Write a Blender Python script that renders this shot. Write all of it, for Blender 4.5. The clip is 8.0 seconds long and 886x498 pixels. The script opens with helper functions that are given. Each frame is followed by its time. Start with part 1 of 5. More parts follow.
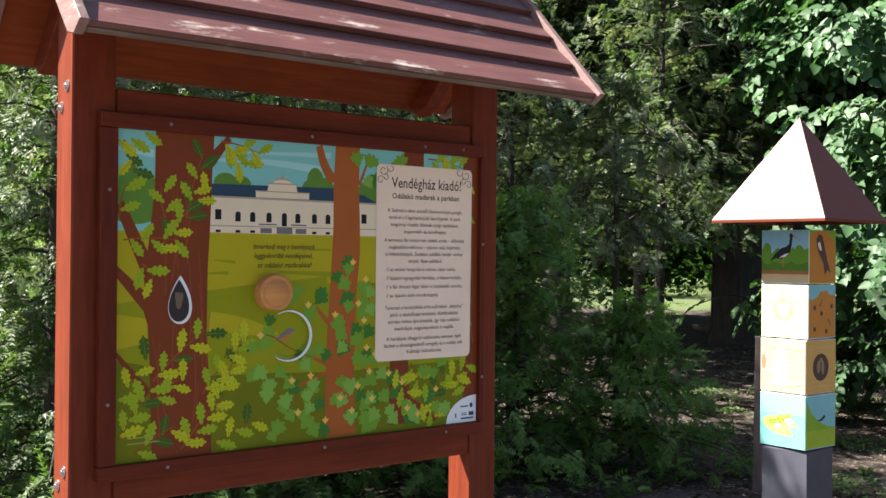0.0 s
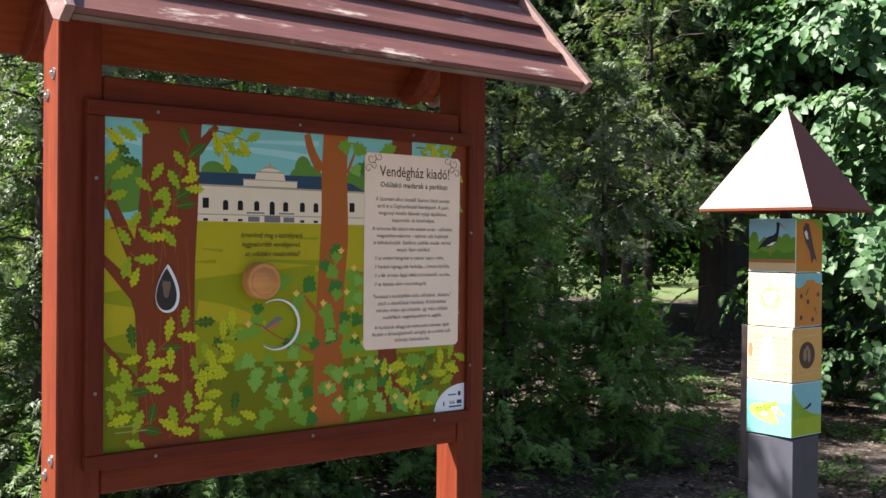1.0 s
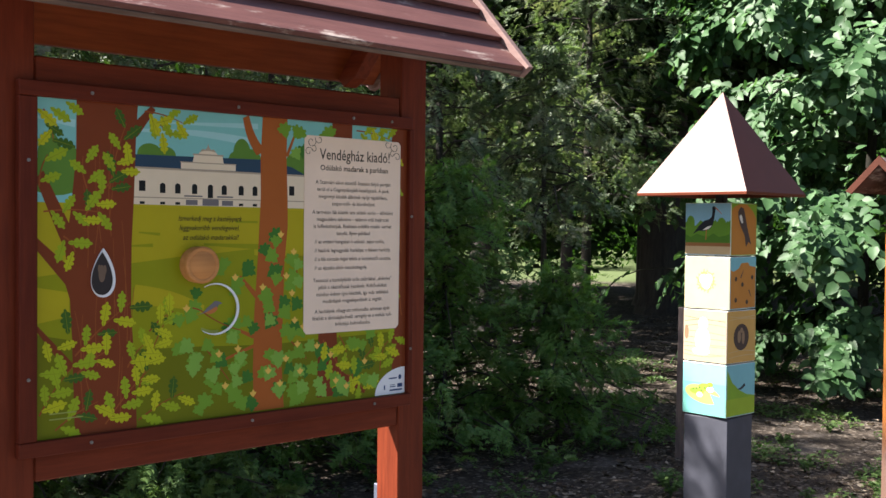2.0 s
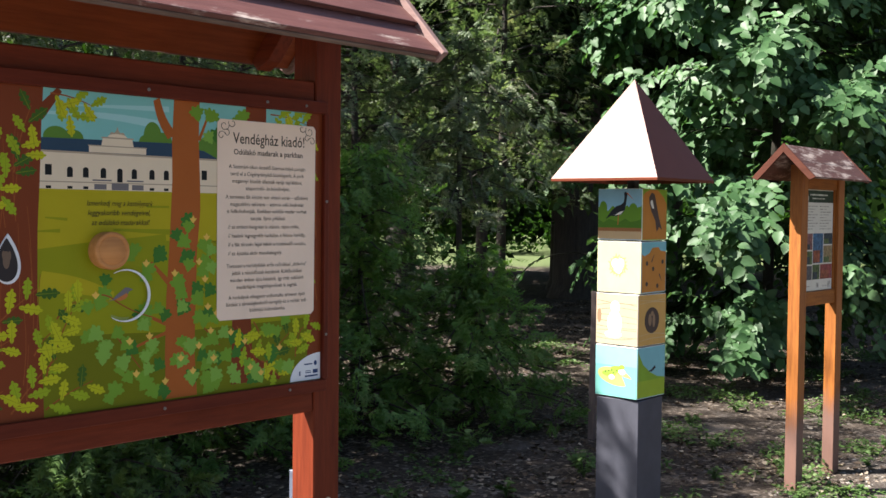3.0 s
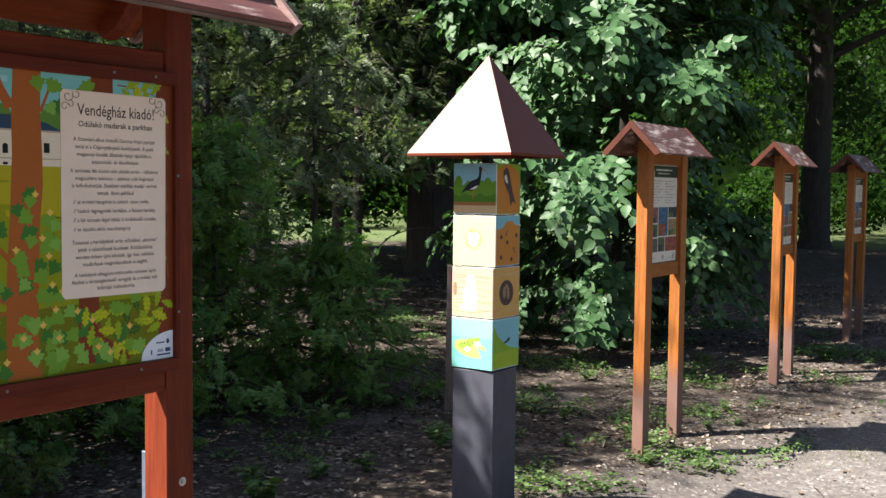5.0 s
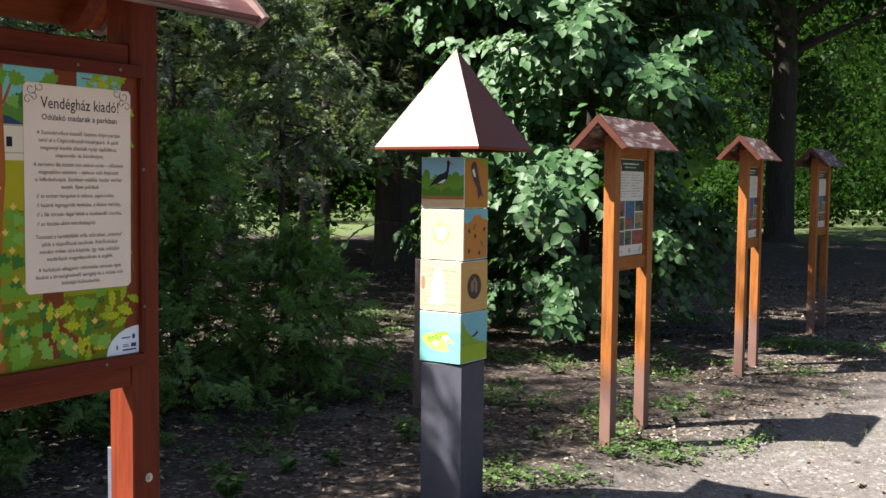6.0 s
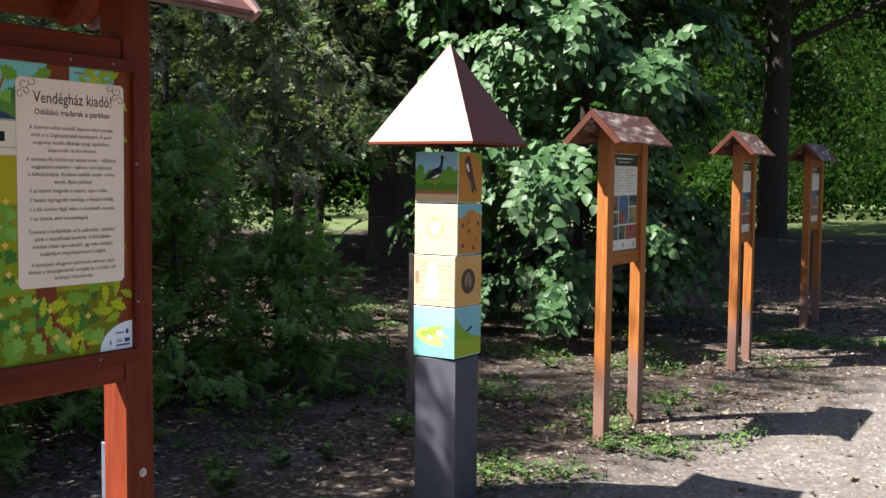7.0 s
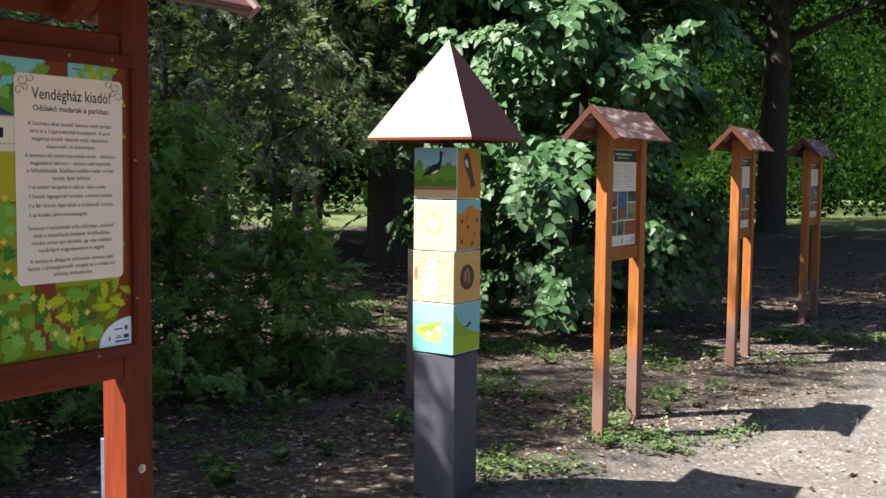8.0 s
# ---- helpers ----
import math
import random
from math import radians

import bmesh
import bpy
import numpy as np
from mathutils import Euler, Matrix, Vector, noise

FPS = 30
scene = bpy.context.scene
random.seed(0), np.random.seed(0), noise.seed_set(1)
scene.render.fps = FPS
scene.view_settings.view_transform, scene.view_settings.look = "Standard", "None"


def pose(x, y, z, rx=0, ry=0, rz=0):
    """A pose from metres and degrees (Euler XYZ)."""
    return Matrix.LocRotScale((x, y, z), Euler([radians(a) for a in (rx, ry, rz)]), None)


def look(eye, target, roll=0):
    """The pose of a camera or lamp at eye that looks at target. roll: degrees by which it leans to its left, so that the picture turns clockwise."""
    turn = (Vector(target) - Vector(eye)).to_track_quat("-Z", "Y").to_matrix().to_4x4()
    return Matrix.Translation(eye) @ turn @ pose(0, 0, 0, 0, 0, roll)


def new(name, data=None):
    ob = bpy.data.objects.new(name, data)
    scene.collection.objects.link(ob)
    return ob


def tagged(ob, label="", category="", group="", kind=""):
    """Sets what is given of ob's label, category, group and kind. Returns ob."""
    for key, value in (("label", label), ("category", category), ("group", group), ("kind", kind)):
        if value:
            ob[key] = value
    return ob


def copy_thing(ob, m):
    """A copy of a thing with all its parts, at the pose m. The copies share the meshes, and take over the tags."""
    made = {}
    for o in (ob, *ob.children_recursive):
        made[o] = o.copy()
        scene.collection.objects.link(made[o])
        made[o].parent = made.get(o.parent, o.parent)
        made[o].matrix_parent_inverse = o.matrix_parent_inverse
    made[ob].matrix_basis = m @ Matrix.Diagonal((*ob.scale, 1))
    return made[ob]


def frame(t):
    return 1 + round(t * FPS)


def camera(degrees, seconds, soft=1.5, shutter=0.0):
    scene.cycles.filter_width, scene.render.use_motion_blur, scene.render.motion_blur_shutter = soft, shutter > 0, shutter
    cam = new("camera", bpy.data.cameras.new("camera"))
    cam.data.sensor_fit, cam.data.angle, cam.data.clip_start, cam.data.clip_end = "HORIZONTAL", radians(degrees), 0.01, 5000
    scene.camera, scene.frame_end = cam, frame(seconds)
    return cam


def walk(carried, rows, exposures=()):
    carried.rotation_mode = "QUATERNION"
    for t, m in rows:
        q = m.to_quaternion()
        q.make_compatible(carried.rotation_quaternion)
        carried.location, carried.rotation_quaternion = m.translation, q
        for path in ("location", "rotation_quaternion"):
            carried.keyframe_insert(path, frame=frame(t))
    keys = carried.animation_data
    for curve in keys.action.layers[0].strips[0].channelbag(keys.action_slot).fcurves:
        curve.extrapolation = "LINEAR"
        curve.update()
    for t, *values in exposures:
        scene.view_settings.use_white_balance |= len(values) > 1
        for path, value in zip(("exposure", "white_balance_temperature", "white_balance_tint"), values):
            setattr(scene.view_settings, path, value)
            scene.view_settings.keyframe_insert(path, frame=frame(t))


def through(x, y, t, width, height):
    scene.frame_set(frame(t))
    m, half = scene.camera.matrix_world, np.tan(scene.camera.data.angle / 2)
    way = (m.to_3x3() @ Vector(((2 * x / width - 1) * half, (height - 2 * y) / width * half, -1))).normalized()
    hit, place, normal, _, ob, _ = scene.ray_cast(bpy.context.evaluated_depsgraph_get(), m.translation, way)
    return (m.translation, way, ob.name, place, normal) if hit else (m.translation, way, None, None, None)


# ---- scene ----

# ---- camera: a tripod pan ----
cam = camera(45.66, 8.0)
EYE = 1.55
TURNS = [
    (0.0, -38.589, 0.241, -0.503), (0.5, -38.635, 0.053, -0.498), (1.0, -39.234, -0.375, -0.509),
    (1.5, -40.572, -0.902, -0.527), (1.7, -41.283, -1.040, -0.535), (2.8, -46.083, -1.850, -0.577), (3.0, -47.056, -1.997, -0.584), (3.5, -49.436, -2.344, -0.601),
    (4.0, -51.619, -2.674, -0.566), (4.5, -53.283, -3.022, -0.583), (5.0, -54.861, -3.304, -0.591),
    (6.5, -56.876, -3.745, -0.559), (7.0, -56.942, -3.905, -0.570), (7.5, -56.977, -4.039, -0.575),
    (8.0, -57.003, -4.125, -0.524),
]
walk(cam, [(t, pose(0, 0, EYE, 90 + pitch, roll, yaw)) for t, yaw, pitch, roll in TURNS], [(0.0, 2.41, 6550, 10), (1.5, 2.34, 6550, 10), (4.5, 2.16, 6550, 10), (8.0, 2.19, 6550, 10)])

# ---- light ----
SUN_WAY = Vector((-0.61, 0.60, 1.0)).normalized()
world = bpy.data.worlds.new("sky")
scene.world = world
world.use_nodes = True
wn = world.node_tree.nodes
sky = wn.new("ShaderNodeTexSky")
sky.sky_type = "NISHITA"
sky.sun_disc = False
sky.sun_elevation = math.asin(SUN_WAY.z)
sky.sun_rotation = math.atan2(SUN_WAY.x, SUN_WAY.y)
sky.air_density, sky.dust_density = 1.0, 1.5
world.node_tree.links.new(sky.outputs[0], wn["Background"].inputs[0])
wn["Background"].inputs[1].default_value = 0.051
sun = new("sun", bpy.data.lights.new("sun", "SUN"))
sun.data.energy, sun.data.angle, sun.data.color = 5.0, radians(0.53), (1.0, 0.96, 0.885)
sun.matrix_world = look(SUN_WAY * 60, (0, 0, 0))


# ---- materials ----
def mat(name, nodes_fn):
    m = bpy.data.materials.new(name)
    m.use_nodes = True
    nodes_fn(m.node_tree, m.node_tree.nodes["Principled BSDF"])
    return m


def node(t, kind, **inputs):
    n = t.nodes.new(kind)
    for k, v in inputs.items():
        n.inputs[k.replace("_", " ")].default_value = v
    return n


def noise_of(t, scale, detail=4.0, rough=0.55, stretch=None, coords="Object"):
    c = t.nodes.new("ShaderNodeTexCoord")
    n = node(t, "ShaderNodeTexNoise", Scale=scale, Detail=detail, Roughness=rough)
    if stretch:
        mp = t.nodes.new("ShaderNodeMapping")
        mp.inputs["Scale"].default_value = stretch
        t.links.new(c.outputs[coords], mp.inputs[0])
        t.links.new(mp.outputs[0], n.inputs["Vector"])
    else:
        t.links.new(c.outputs[coords], n.inputs["Vector"])
    return n.outputs[0]


def ramp(t, fac, *stops):
    r = t.nodes.new("ShaderNodeValToRGB")
    el = r.color_ramp.elements
    while len(el) < len(stops):
        el.new(0.5)
    for e, (at, col) in zip(el, stops):
        e.position, e.color = at, (*col, 1)
    t.links.new(fac, r.inputs[0])
    return r.outputs[0]


def blend(t, fac, a, b, how="MIX"):
    m = t.nodes.new("ShaderNodeMix")
    m.data_type, m.blend_type = "RGBA", how
    for sock, v in ((m.inputs[0], fac), (m.inputs[6], a), (m.inputs[7], b)):
        if isinstance(v, bpy.types.NodeSocket):
            t.links.new(v, sock)
        elif isinstance(v, tuple):
            sock.default_value = (*v, 1)
        else:
            sock.default_value = v
    return m.outputs[2]


def bump(t, p, height, strength=0.3, distance=0.01):
    b = node(t, "ShaderNodeBump", Strength=strength, Distance=distance)
    t.links.new(height, b.inputs["Height"])
    t.links.new(b.outputs[0], p.inputs["Normal"])


def random_of(t, island=False):
    if island:
        return t.nodes.new("ShaderNodeNewGeometry").outputs["Random Per Island"]
    return t.nodes.new("ShaderNodeObjectInfo").outputs["Random"]


def wood(name, dark, light, axis=2, rough=0.5, worn=0.0, worn_col=(0.5, 0.42, 0.38), gloss=0.12):
    """Stained timber with grain along one axis, and worn pale patches."""
    def fn(t, p):
        st = [9.0, 9.0, 9.0]
        st[axis] = 0.7
        grain = noise_of(t, 6.0, 8.0, 0.65, st)
        blot = noise_of(t, 3.0, 4.0, 0.6)
        col = ramp(t, grain, (0.3, dark), (0.7, light))
        col = blend(t, ramp(t, blot, (0.35, (0.0,) * 3), (0.7, (0.35,) * 3)), col, tuple(0.62 * c for c in dark))
        if worn:
            st2 = [7.0, 7.0, 7.0]
            st2[axis] = 2.0
            patch = noise_of(t, 2.2, 9.0, 0.72, st2)
            col = blend(t, ramp(t, patch, (0.66 - worn, (0.0,) * 3), (0.74 - worn * 0.6, (0.85,) * 3)), col, worn_col)
        t.links.new(col, p.inputs["Base Color"])
        p.inputs["Roughness"].default_value = rough
        p.inputs["Specular IOR Level"].default_value = gloss
        bump(t, p, grain, 0.25, 0.004)
    return mat(name, fn)


def post_fn(t, p):
    """Orange stain, turning grey-brown in an uneven band at the foot."""
    grain = noise_of(t, 6.0, 8.0, 0.65, (9.0, 9.0, 0.7))
    c = ramp(t, grain, (0.3, ORA_D), (0.7, ORA_L))
    tc = t.nodes.new("ShaderNodeTexCoord")
    sep = t.nodes.new("ShaderNodeSeparateXYZ")
    t.links.new(tc.outputs["Object"], sep.inputs[0])
    blot = noise_of(t, 5.0, 6.0, 0.65, (1.0, 1.0, 0.35))
    m = t.nodes.new("ShaderNodeMath")
    m.operation = "MULTIPLY_ADD"
    t.links.new(blot, m.inputs[0])
    m.inputs[1].default_value = -0.62
    t.links.new(sep.outputs[2], m.inputs[2])
    foot_band = ramp(t, m.outputs[0], (0.0, (0.85,) * 3), (0.20, (0.0,) * 3))
    c = blend(t, foot_band, c, (0.15, 0.092, 0.082))
    t.links.new(c, p.inputs["Base Color"])
    p.inputs["Roughness"].default_value = 0.6
    p.inputs["Specular IOR Level"].default_value = 0.3
    bump(t, p, grain, 0.25, 0.004)


def plain(name, col, rough=0.5, metal=0.0, vary=0.12, scale=14.0, bumpy=0.05, spec=0.5):
    def fn(t, p):
        n = noise_of(t, scale, 5.0, 0.6)
        c = ramp(t, n, (0.3, tuple(v * (1 - vary) for v in col)), (0.7, tuple(min(1, v * (1 + vary)) for v in col)))
        t.links.new(c, p.inputs["Base Color"])
        p.inputs["Roughness"].default_value = rough
        p.inputs["Metallic"].default_value = metal
        p.inputs["Specular IOR Level"].default_value = spec
        if bumpy:
            bump(t, p, n, bumpy, 0.003)
    return mat(name, fn)


def leafy(name, cols, through=0.35, rough=0.42, spec=0.5, patch=0.0):
    """Leaves: a colour for each leaf out of a range, partly letting light through."""
    def fn(t, p):
        r = random_of(t, True)
        if patch:
            wide = noise_of(t, patch, 3.0, 0.6)
            m = node(t, "ShaderNodeMapRange")
            m.inputs["From Min"].default_value, m.inputs["From Max"].default_value = 0.3, 0.7
            t.links.new(wide, m.inputs["Value"])
            a = t.nodes.new("ShaderNodeMix")
            a.inputs[0].default_value = 0.35
            t.links.new(m.outputs[0], a.inputs[2])
            t.links.new(r, a.inputs[3])
            r = a.outputs[0]
        stops = [(i / max(1, len(cols) - 1), c) for i, c in enumerate(cols)]
        col = ramp(t, r, *stops)
        fine = noise_of(t, 2.0, 3.0)
        col = blend(t, ramp(t, fine, (0.3, (0.0,) * 3), (0.75, (0.45,) * 3)), col, tuple(0.6 * v for v in cols[0]))
        t.links.new(col, p.inputs["Base Color"])
        p.inputs["Roughness"].default_value = rough
        p.inputs["Specular IOR Level"].default_value = spec
        tr = t.nodes.new("ShaderNodeBsdfTranslucent")
        t.links.new(blend(t, 1.0, col, (1.0, 1.15, 0.55), "MULTIPLY"), tr.inputs[0])
        mx = t.nodes.new("ShaderNodeMixShader")
        mx.inputs[0].default_value = through
        t.links.new(p.outputs[0], mx.inputs[1])
        t.links.new(tr.outputs[0], mx.inputs[2])
        t.links.new(mx.outputs[0], t.nodes["Material Output"].inputs[0])
    return mat(name, fn)


RED_D, RED_L = (0.108, 0.0195, 0.009), (0.198, 0.038, 0.0155)
ORA_D, ORA_L = (0.175, 0.052, 0.010), (0.34, 0.118, 0.022)
red_wood = {a: wood("red_brown_stain_%s" % "xyz"[a], RED_D, RED_L, a) for a in (0, 1, 2)}
orange_wood = {a: wood("orange_brown_stain_%s" % "xyz"[a], ORA_D, ORA_L, a) for a in (0, 1, 2)}
frame_wood = {a: wood("frame_stain_%s" % "xyz"[a], (0.084, 0.0135, 0.007), (0.145, 0.026, 0.0115), a, 0.5) for a in (0, 2)}
roof_wood = wood("roof_plank_stain", (0.092, 0.036, 0.031), (0.155, 0.064, 0.056), 0, 0.45, 0.085, gloss=0.26)
verge_wood = wood("verge_board_stain", (0.175, 0.108, 0.100), (0.265, 0.172, 0.160), 1, 0.6, 0.05)
sign_roof_wood = wood("weathered_roof_stain", (0.070, 0.031, 0.026), (0.112, 0.050, 0.042), 0, 0.6, 0.165, gloss=0.25)
# paler tone that paints the light caught by the eave's edge
lit_edge_wood = wood("light_catching_edge", (0.085, 0.055, 0.044), (0.20, 0.145, 0.12), 0, 0.8)
lining_wood = wood("lining_stain", (0.15, 0.031, 0.010), (0.25, 0.056, 0.017), 0, 0.55)
sign_verge_wood = wood("sign_verge_stain", (0.062, 0.021, 0.014), (0.105, 0.036, 0.024), 1, 0.55)
sign_post_wood = mat("grey_footed_post_stain", post_fn)
grey_foot = wood("weathered_post_foot", (0.10, 0.075, 0.07), (0.2, 0.15, 0.135), 2, 0.8)
zinc = plain("zinc_plated_steel", (0.55, 0.55, 0.56), 0.32, 1.0)
dull_zinc = plain("dull_zinc", (0.22, 0.21, 0.20), 0.45, 0.6)
galvanised = plain("galvanised_steel", (0.10, 0.115, 0.16), 0.6, 0.3, 0.2, 30.0)
brown_coat = plain("brown_coated_metal", (0.125, 0.033, 0.018), 0.36, 0.0, 0.10, 5.0, 0.01, 0.09)
grey_coat = plain("dark_grey_coated_metal", (0.060, 0.061, 0.078), 0.6, 0.0, 0.14, 8.0, 0.02, 0.12)
dark_core = plain("dark_core", (0.02, 0.02, 0.02), 0.6)

thuja_green = leafy("yew_green", [(0.046, 0.076, 0.035), (0.098, 0.148, 0.068), (0.150, 0.208, 0.105), (0.31, 0.33, 0.23), (0.40, 0.34, 0.27)], 0.42, 0.5, 0.4, 2.4)
linden_green = leafy("linden_green", [(0.036, 0.090, 0.032), (0.064, 0.142, 0.052), (0.115, 0.205, 0.095)], 0.36, 0.5, 0.30)
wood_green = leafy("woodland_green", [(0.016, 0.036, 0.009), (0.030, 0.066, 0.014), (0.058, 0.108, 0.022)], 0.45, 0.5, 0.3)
juniper_green = leafy("juniper_green", [(0.045, 0.094, 0.026), (0.080, 0.148, 0.042), (0.130, 0.205, 0.062), (0.21, 0.27, 0.105)], 0.42, 0.5, 0.3, 2.5)
spruce_green = leafy("blue_cypress_green", [(0.058, 0.140, 0.030), (0.108, 0.225, 0.052), (0.170, 0.295, 0.080), (0.30, 0.39, 0.15)], 0.5, 0.5, 0.40, 3.0)
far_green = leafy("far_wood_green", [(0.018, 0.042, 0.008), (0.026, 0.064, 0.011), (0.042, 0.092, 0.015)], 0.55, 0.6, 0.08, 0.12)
weed_green = leafy("weed_green", [(0.05, 0.10, 0.025), (0.09, 0.16, 0.045), (0.14, 0.20, 0.07)], 0.35, 0.55, 0.3)
litter_brown = leafy("leaf_litter_brown", [(0.038, 0.025, 0.017), (0.075, 0.051, 0.035), (0.13, 0.095, 0.070), (0.40, 0.33, 0.26)], 0.1, 0.75, 0.2)


def bark_fn(t, p):
    n = noise_of(t, 5.0, 8.0, 0.7, (3.0, 3.0, 0.5))
    t.links.new(ramp(t, n, (0.3, (0.014, 0.011, 0.009)), (0.7, (0.058, 0.046, 0.037))), p.inputs["Base Color"])
    p.inputs["Roughness"].default_value = 0.9
    bump(t, p, n, 0.9, 0.05)


bark = mat("rough_bark", bark_fn)


# bark recipe with darker tones: the linden's shade is put into its colour
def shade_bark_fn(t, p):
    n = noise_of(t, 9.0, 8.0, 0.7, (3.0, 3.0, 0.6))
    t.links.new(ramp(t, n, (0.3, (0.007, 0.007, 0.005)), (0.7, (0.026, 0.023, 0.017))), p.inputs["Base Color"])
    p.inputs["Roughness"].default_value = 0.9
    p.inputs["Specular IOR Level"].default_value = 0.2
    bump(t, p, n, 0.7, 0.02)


linden_bark = mat("shade_toned_linden_bark", shade_bark_fn)


def ground_fn(t, p):
    big = noise_of(t, 0.55, 5.0, 0.6)
    mid = noise_of(t, 4.0, 6.0, 0.65)
    fine = noise_of(t, 45.0, 6.0, 0.7)
    soil = ramp(t, fine, (0.28, (0.018, 0.014, 0.011)), (0.5, (0.050, 0.039, 0.031)), (0.72, (0.115, 0.095, 0.078)))
    grit = ramp(t, fine, (0.28, (0.074, 0.066, 0.066)), (0.52, (0.138, 0.125, 0.123)), (0.75, (0.24, 0.22, 0.218)))
    c = t.nodes.new("ShaderNodeTexCoord")
    sep = t.nodes.new("ShaderNodeSeparateXYZ")
    t.links.new(c.outputs["Object"], sep.inputs[0])

    def line(out_x, out_y, off, soft, wob):
        a = t.nodes.new("ShaderNodeVectorMath")
        a.operation = "DOT_PRODUCT"
        t.links.new(c.outputs["Object"], a.inputs[0])
        a.inputs[1].default_value = (out_x, out_y, 0)
        m = t.nodes.new("ShaderNodeMath")
        m.operation = "MULTIPLY_ADD"
        t.links.new(mid if wob < 0.6 else big, m.inputs[0])
        m.inputs[1].default_value = wob * 2
        t.links.new(a.outputs["Value"], m.inputs[2])
        mr = node(t, "ShaderNodeMapRange")
        mr.inputs["From Min"].default_value, mr.inputs["From Max"].default_value = off + wob - soft, off + wob + soft
        t.links.new(m.outputs[0], mr.inputs["Value"])
        return mr.outputs[0]
    path = line(-0.20, -1.0, -3.35, 0.40, 0.5)
    lawn = line(0.85, 0.45, 29.0, 1.0, 0.9)
    crumbs = t.nodes.new("ShaderNodeTexVoronoi")
    crumbs.inputs["Scale"].default_value = 42.0
    t.links.new(c.outputs["Object"], crumbs.inputs["Vector"])
    chip = t.nodes.new("ShaderNodeSeparateColor")
    t.links.new(crumbs.outputs["Color"], chip.inputs[0])
    flakes = ramp(t, chip.outputs[0], (0.0, (0.010, 0.007, 0.006)), (0.5, (0.036, 0.026, 0.021)), (0.85, (0.092, 0.072, 0.058)), (1.0, (0.30, 0.255, 0.22)))
    soil = blend(t, 0.7, soil, flakes)
    stones = ramp(t, chip.outputs[1], (0.0, (0.055, 0.046, 0.041)), (0.4, (0.115, 0.100, 0.090)), (0.9, (0.16, 0.142, 0.13)), (1.0, (0.30, 0.27, 0.25)))
    grit = blend(t, 0.6, grit, stones)
    soil = blend(t, ramp(t, mid, (0.35, (0.0,) * 3), (0.65, (0.35,) * 3)), soil, (0.055, 0.040, 0.030))
    dust = noise_of(t, 1.7, 7.0, 0.68)
    soil = blend(t, ramp(t, dust, (0.54, (0.0,) * 3), (0.66, (0.45,) * 3)), soil, blend(t, ramp(t, fine, (0.3, (0.0,) * 3), (0.7, (1.0,) * 3)), (0.085, 0.073, 0.067), (0.215, 0.19, 0.178)))
    grit = blend(t, ramp(t, mid, (0.40, (0.0,) * 3), (0.70, (0.55,) * 3)), grit, (0.070, 0.060, 0.053))
    col = blend(t, path, soil, grit)
    grass = ramp(t, mid, (0.3, (0.055, 0.078, 0.026)), (0.7, (0.095, 0.118, 0.05)))
    col = blend(t, lawn, col, grass)
    t.links.new(col, p.inputs["Base Color"])
    p.inputs["Roughness"].default_value = 0.95
    p.inputs["Specular IOR Level"].default_value = 0.2
    bump(t, p, fine, 0.9, 0.014)


earth = mat("bare_earth", ground_fn)


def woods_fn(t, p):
    # near-black noise tones paint the shade among leaves onto the flat wall
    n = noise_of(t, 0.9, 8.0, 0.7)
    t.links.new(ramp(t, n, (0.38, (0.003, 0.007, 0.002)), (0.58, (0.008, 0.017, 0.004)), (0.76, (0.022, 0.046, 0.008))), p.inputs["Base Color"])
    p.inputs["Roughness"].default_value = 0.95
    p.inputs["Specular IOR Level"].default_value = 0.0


distance_green = mat("distant_foliage_and_shade", woods_fn)


# ---- mesh helpers ----
def mesh_of(name, bm, material):
    me = bpy.data.meshes.new(name)
    bm.to_mesh(me)
    bm.free()
    if material:
        me.materials.append(material)
    return me


def part(name, bm, material, parent, label=""):
    me = bm if isinstance(bm, bpy.types.Mesh) else mesh_of(name, bm, material)
    ob = new(name, me)
    ob.parent = parent
    return tagged(ob, label) if label else ob


def base(name, x, y, z, label, category, group="", kind="", turn=0.0):
    ob = new(name)
    ob.empty_display_size = 0.1
    ob.matrix_basis = pose(x, y, z, 0, 0, turn)
    return tagged(ob, label, category, group, kind)


def box(x0, x1, y0, y1, z0, z1, bevel=0.003, bm=None):
    own = bm or bmesh.new()
    m = Matrix.LocRotScale(((x0 + x1) / 2, (y0 + y1) / 2, (z0 + z1) / 2), None, (x1 - x0, y1 - y0, z1 - z0))
    made = bmesh.ops.create_cube(own, size=1, matrix=m)
    if bevel:
        edges = list({e for v in made["verts"] for e in v.link_edges})
        bmesh.ops.bevel(own, geom=edges, offset=bevel, segments=1, affect="EDGES")
    return own


def extrude_poly(points, depth, bm=None):
    """A flat outline [(u, v)] in the x-z plane, drawn out along +y by depth."""
    own = bm or bmesh.new()
    front = [own.verts.new((u, 0, v)) for u, v in points]
    back = [own.verts.new((u, depth, v)) for u, v in points]
    n = len(points)
    own.faces.new(front)
    own.faces.new(back[::-1])
    for i in range(n):
        own.faces.new((front[i], back[i], back[(i + 1) % n], front[(i + 1) % n]))
    bmesh.ops.recalc_face_normals(own, faces=own.faces)
    return own


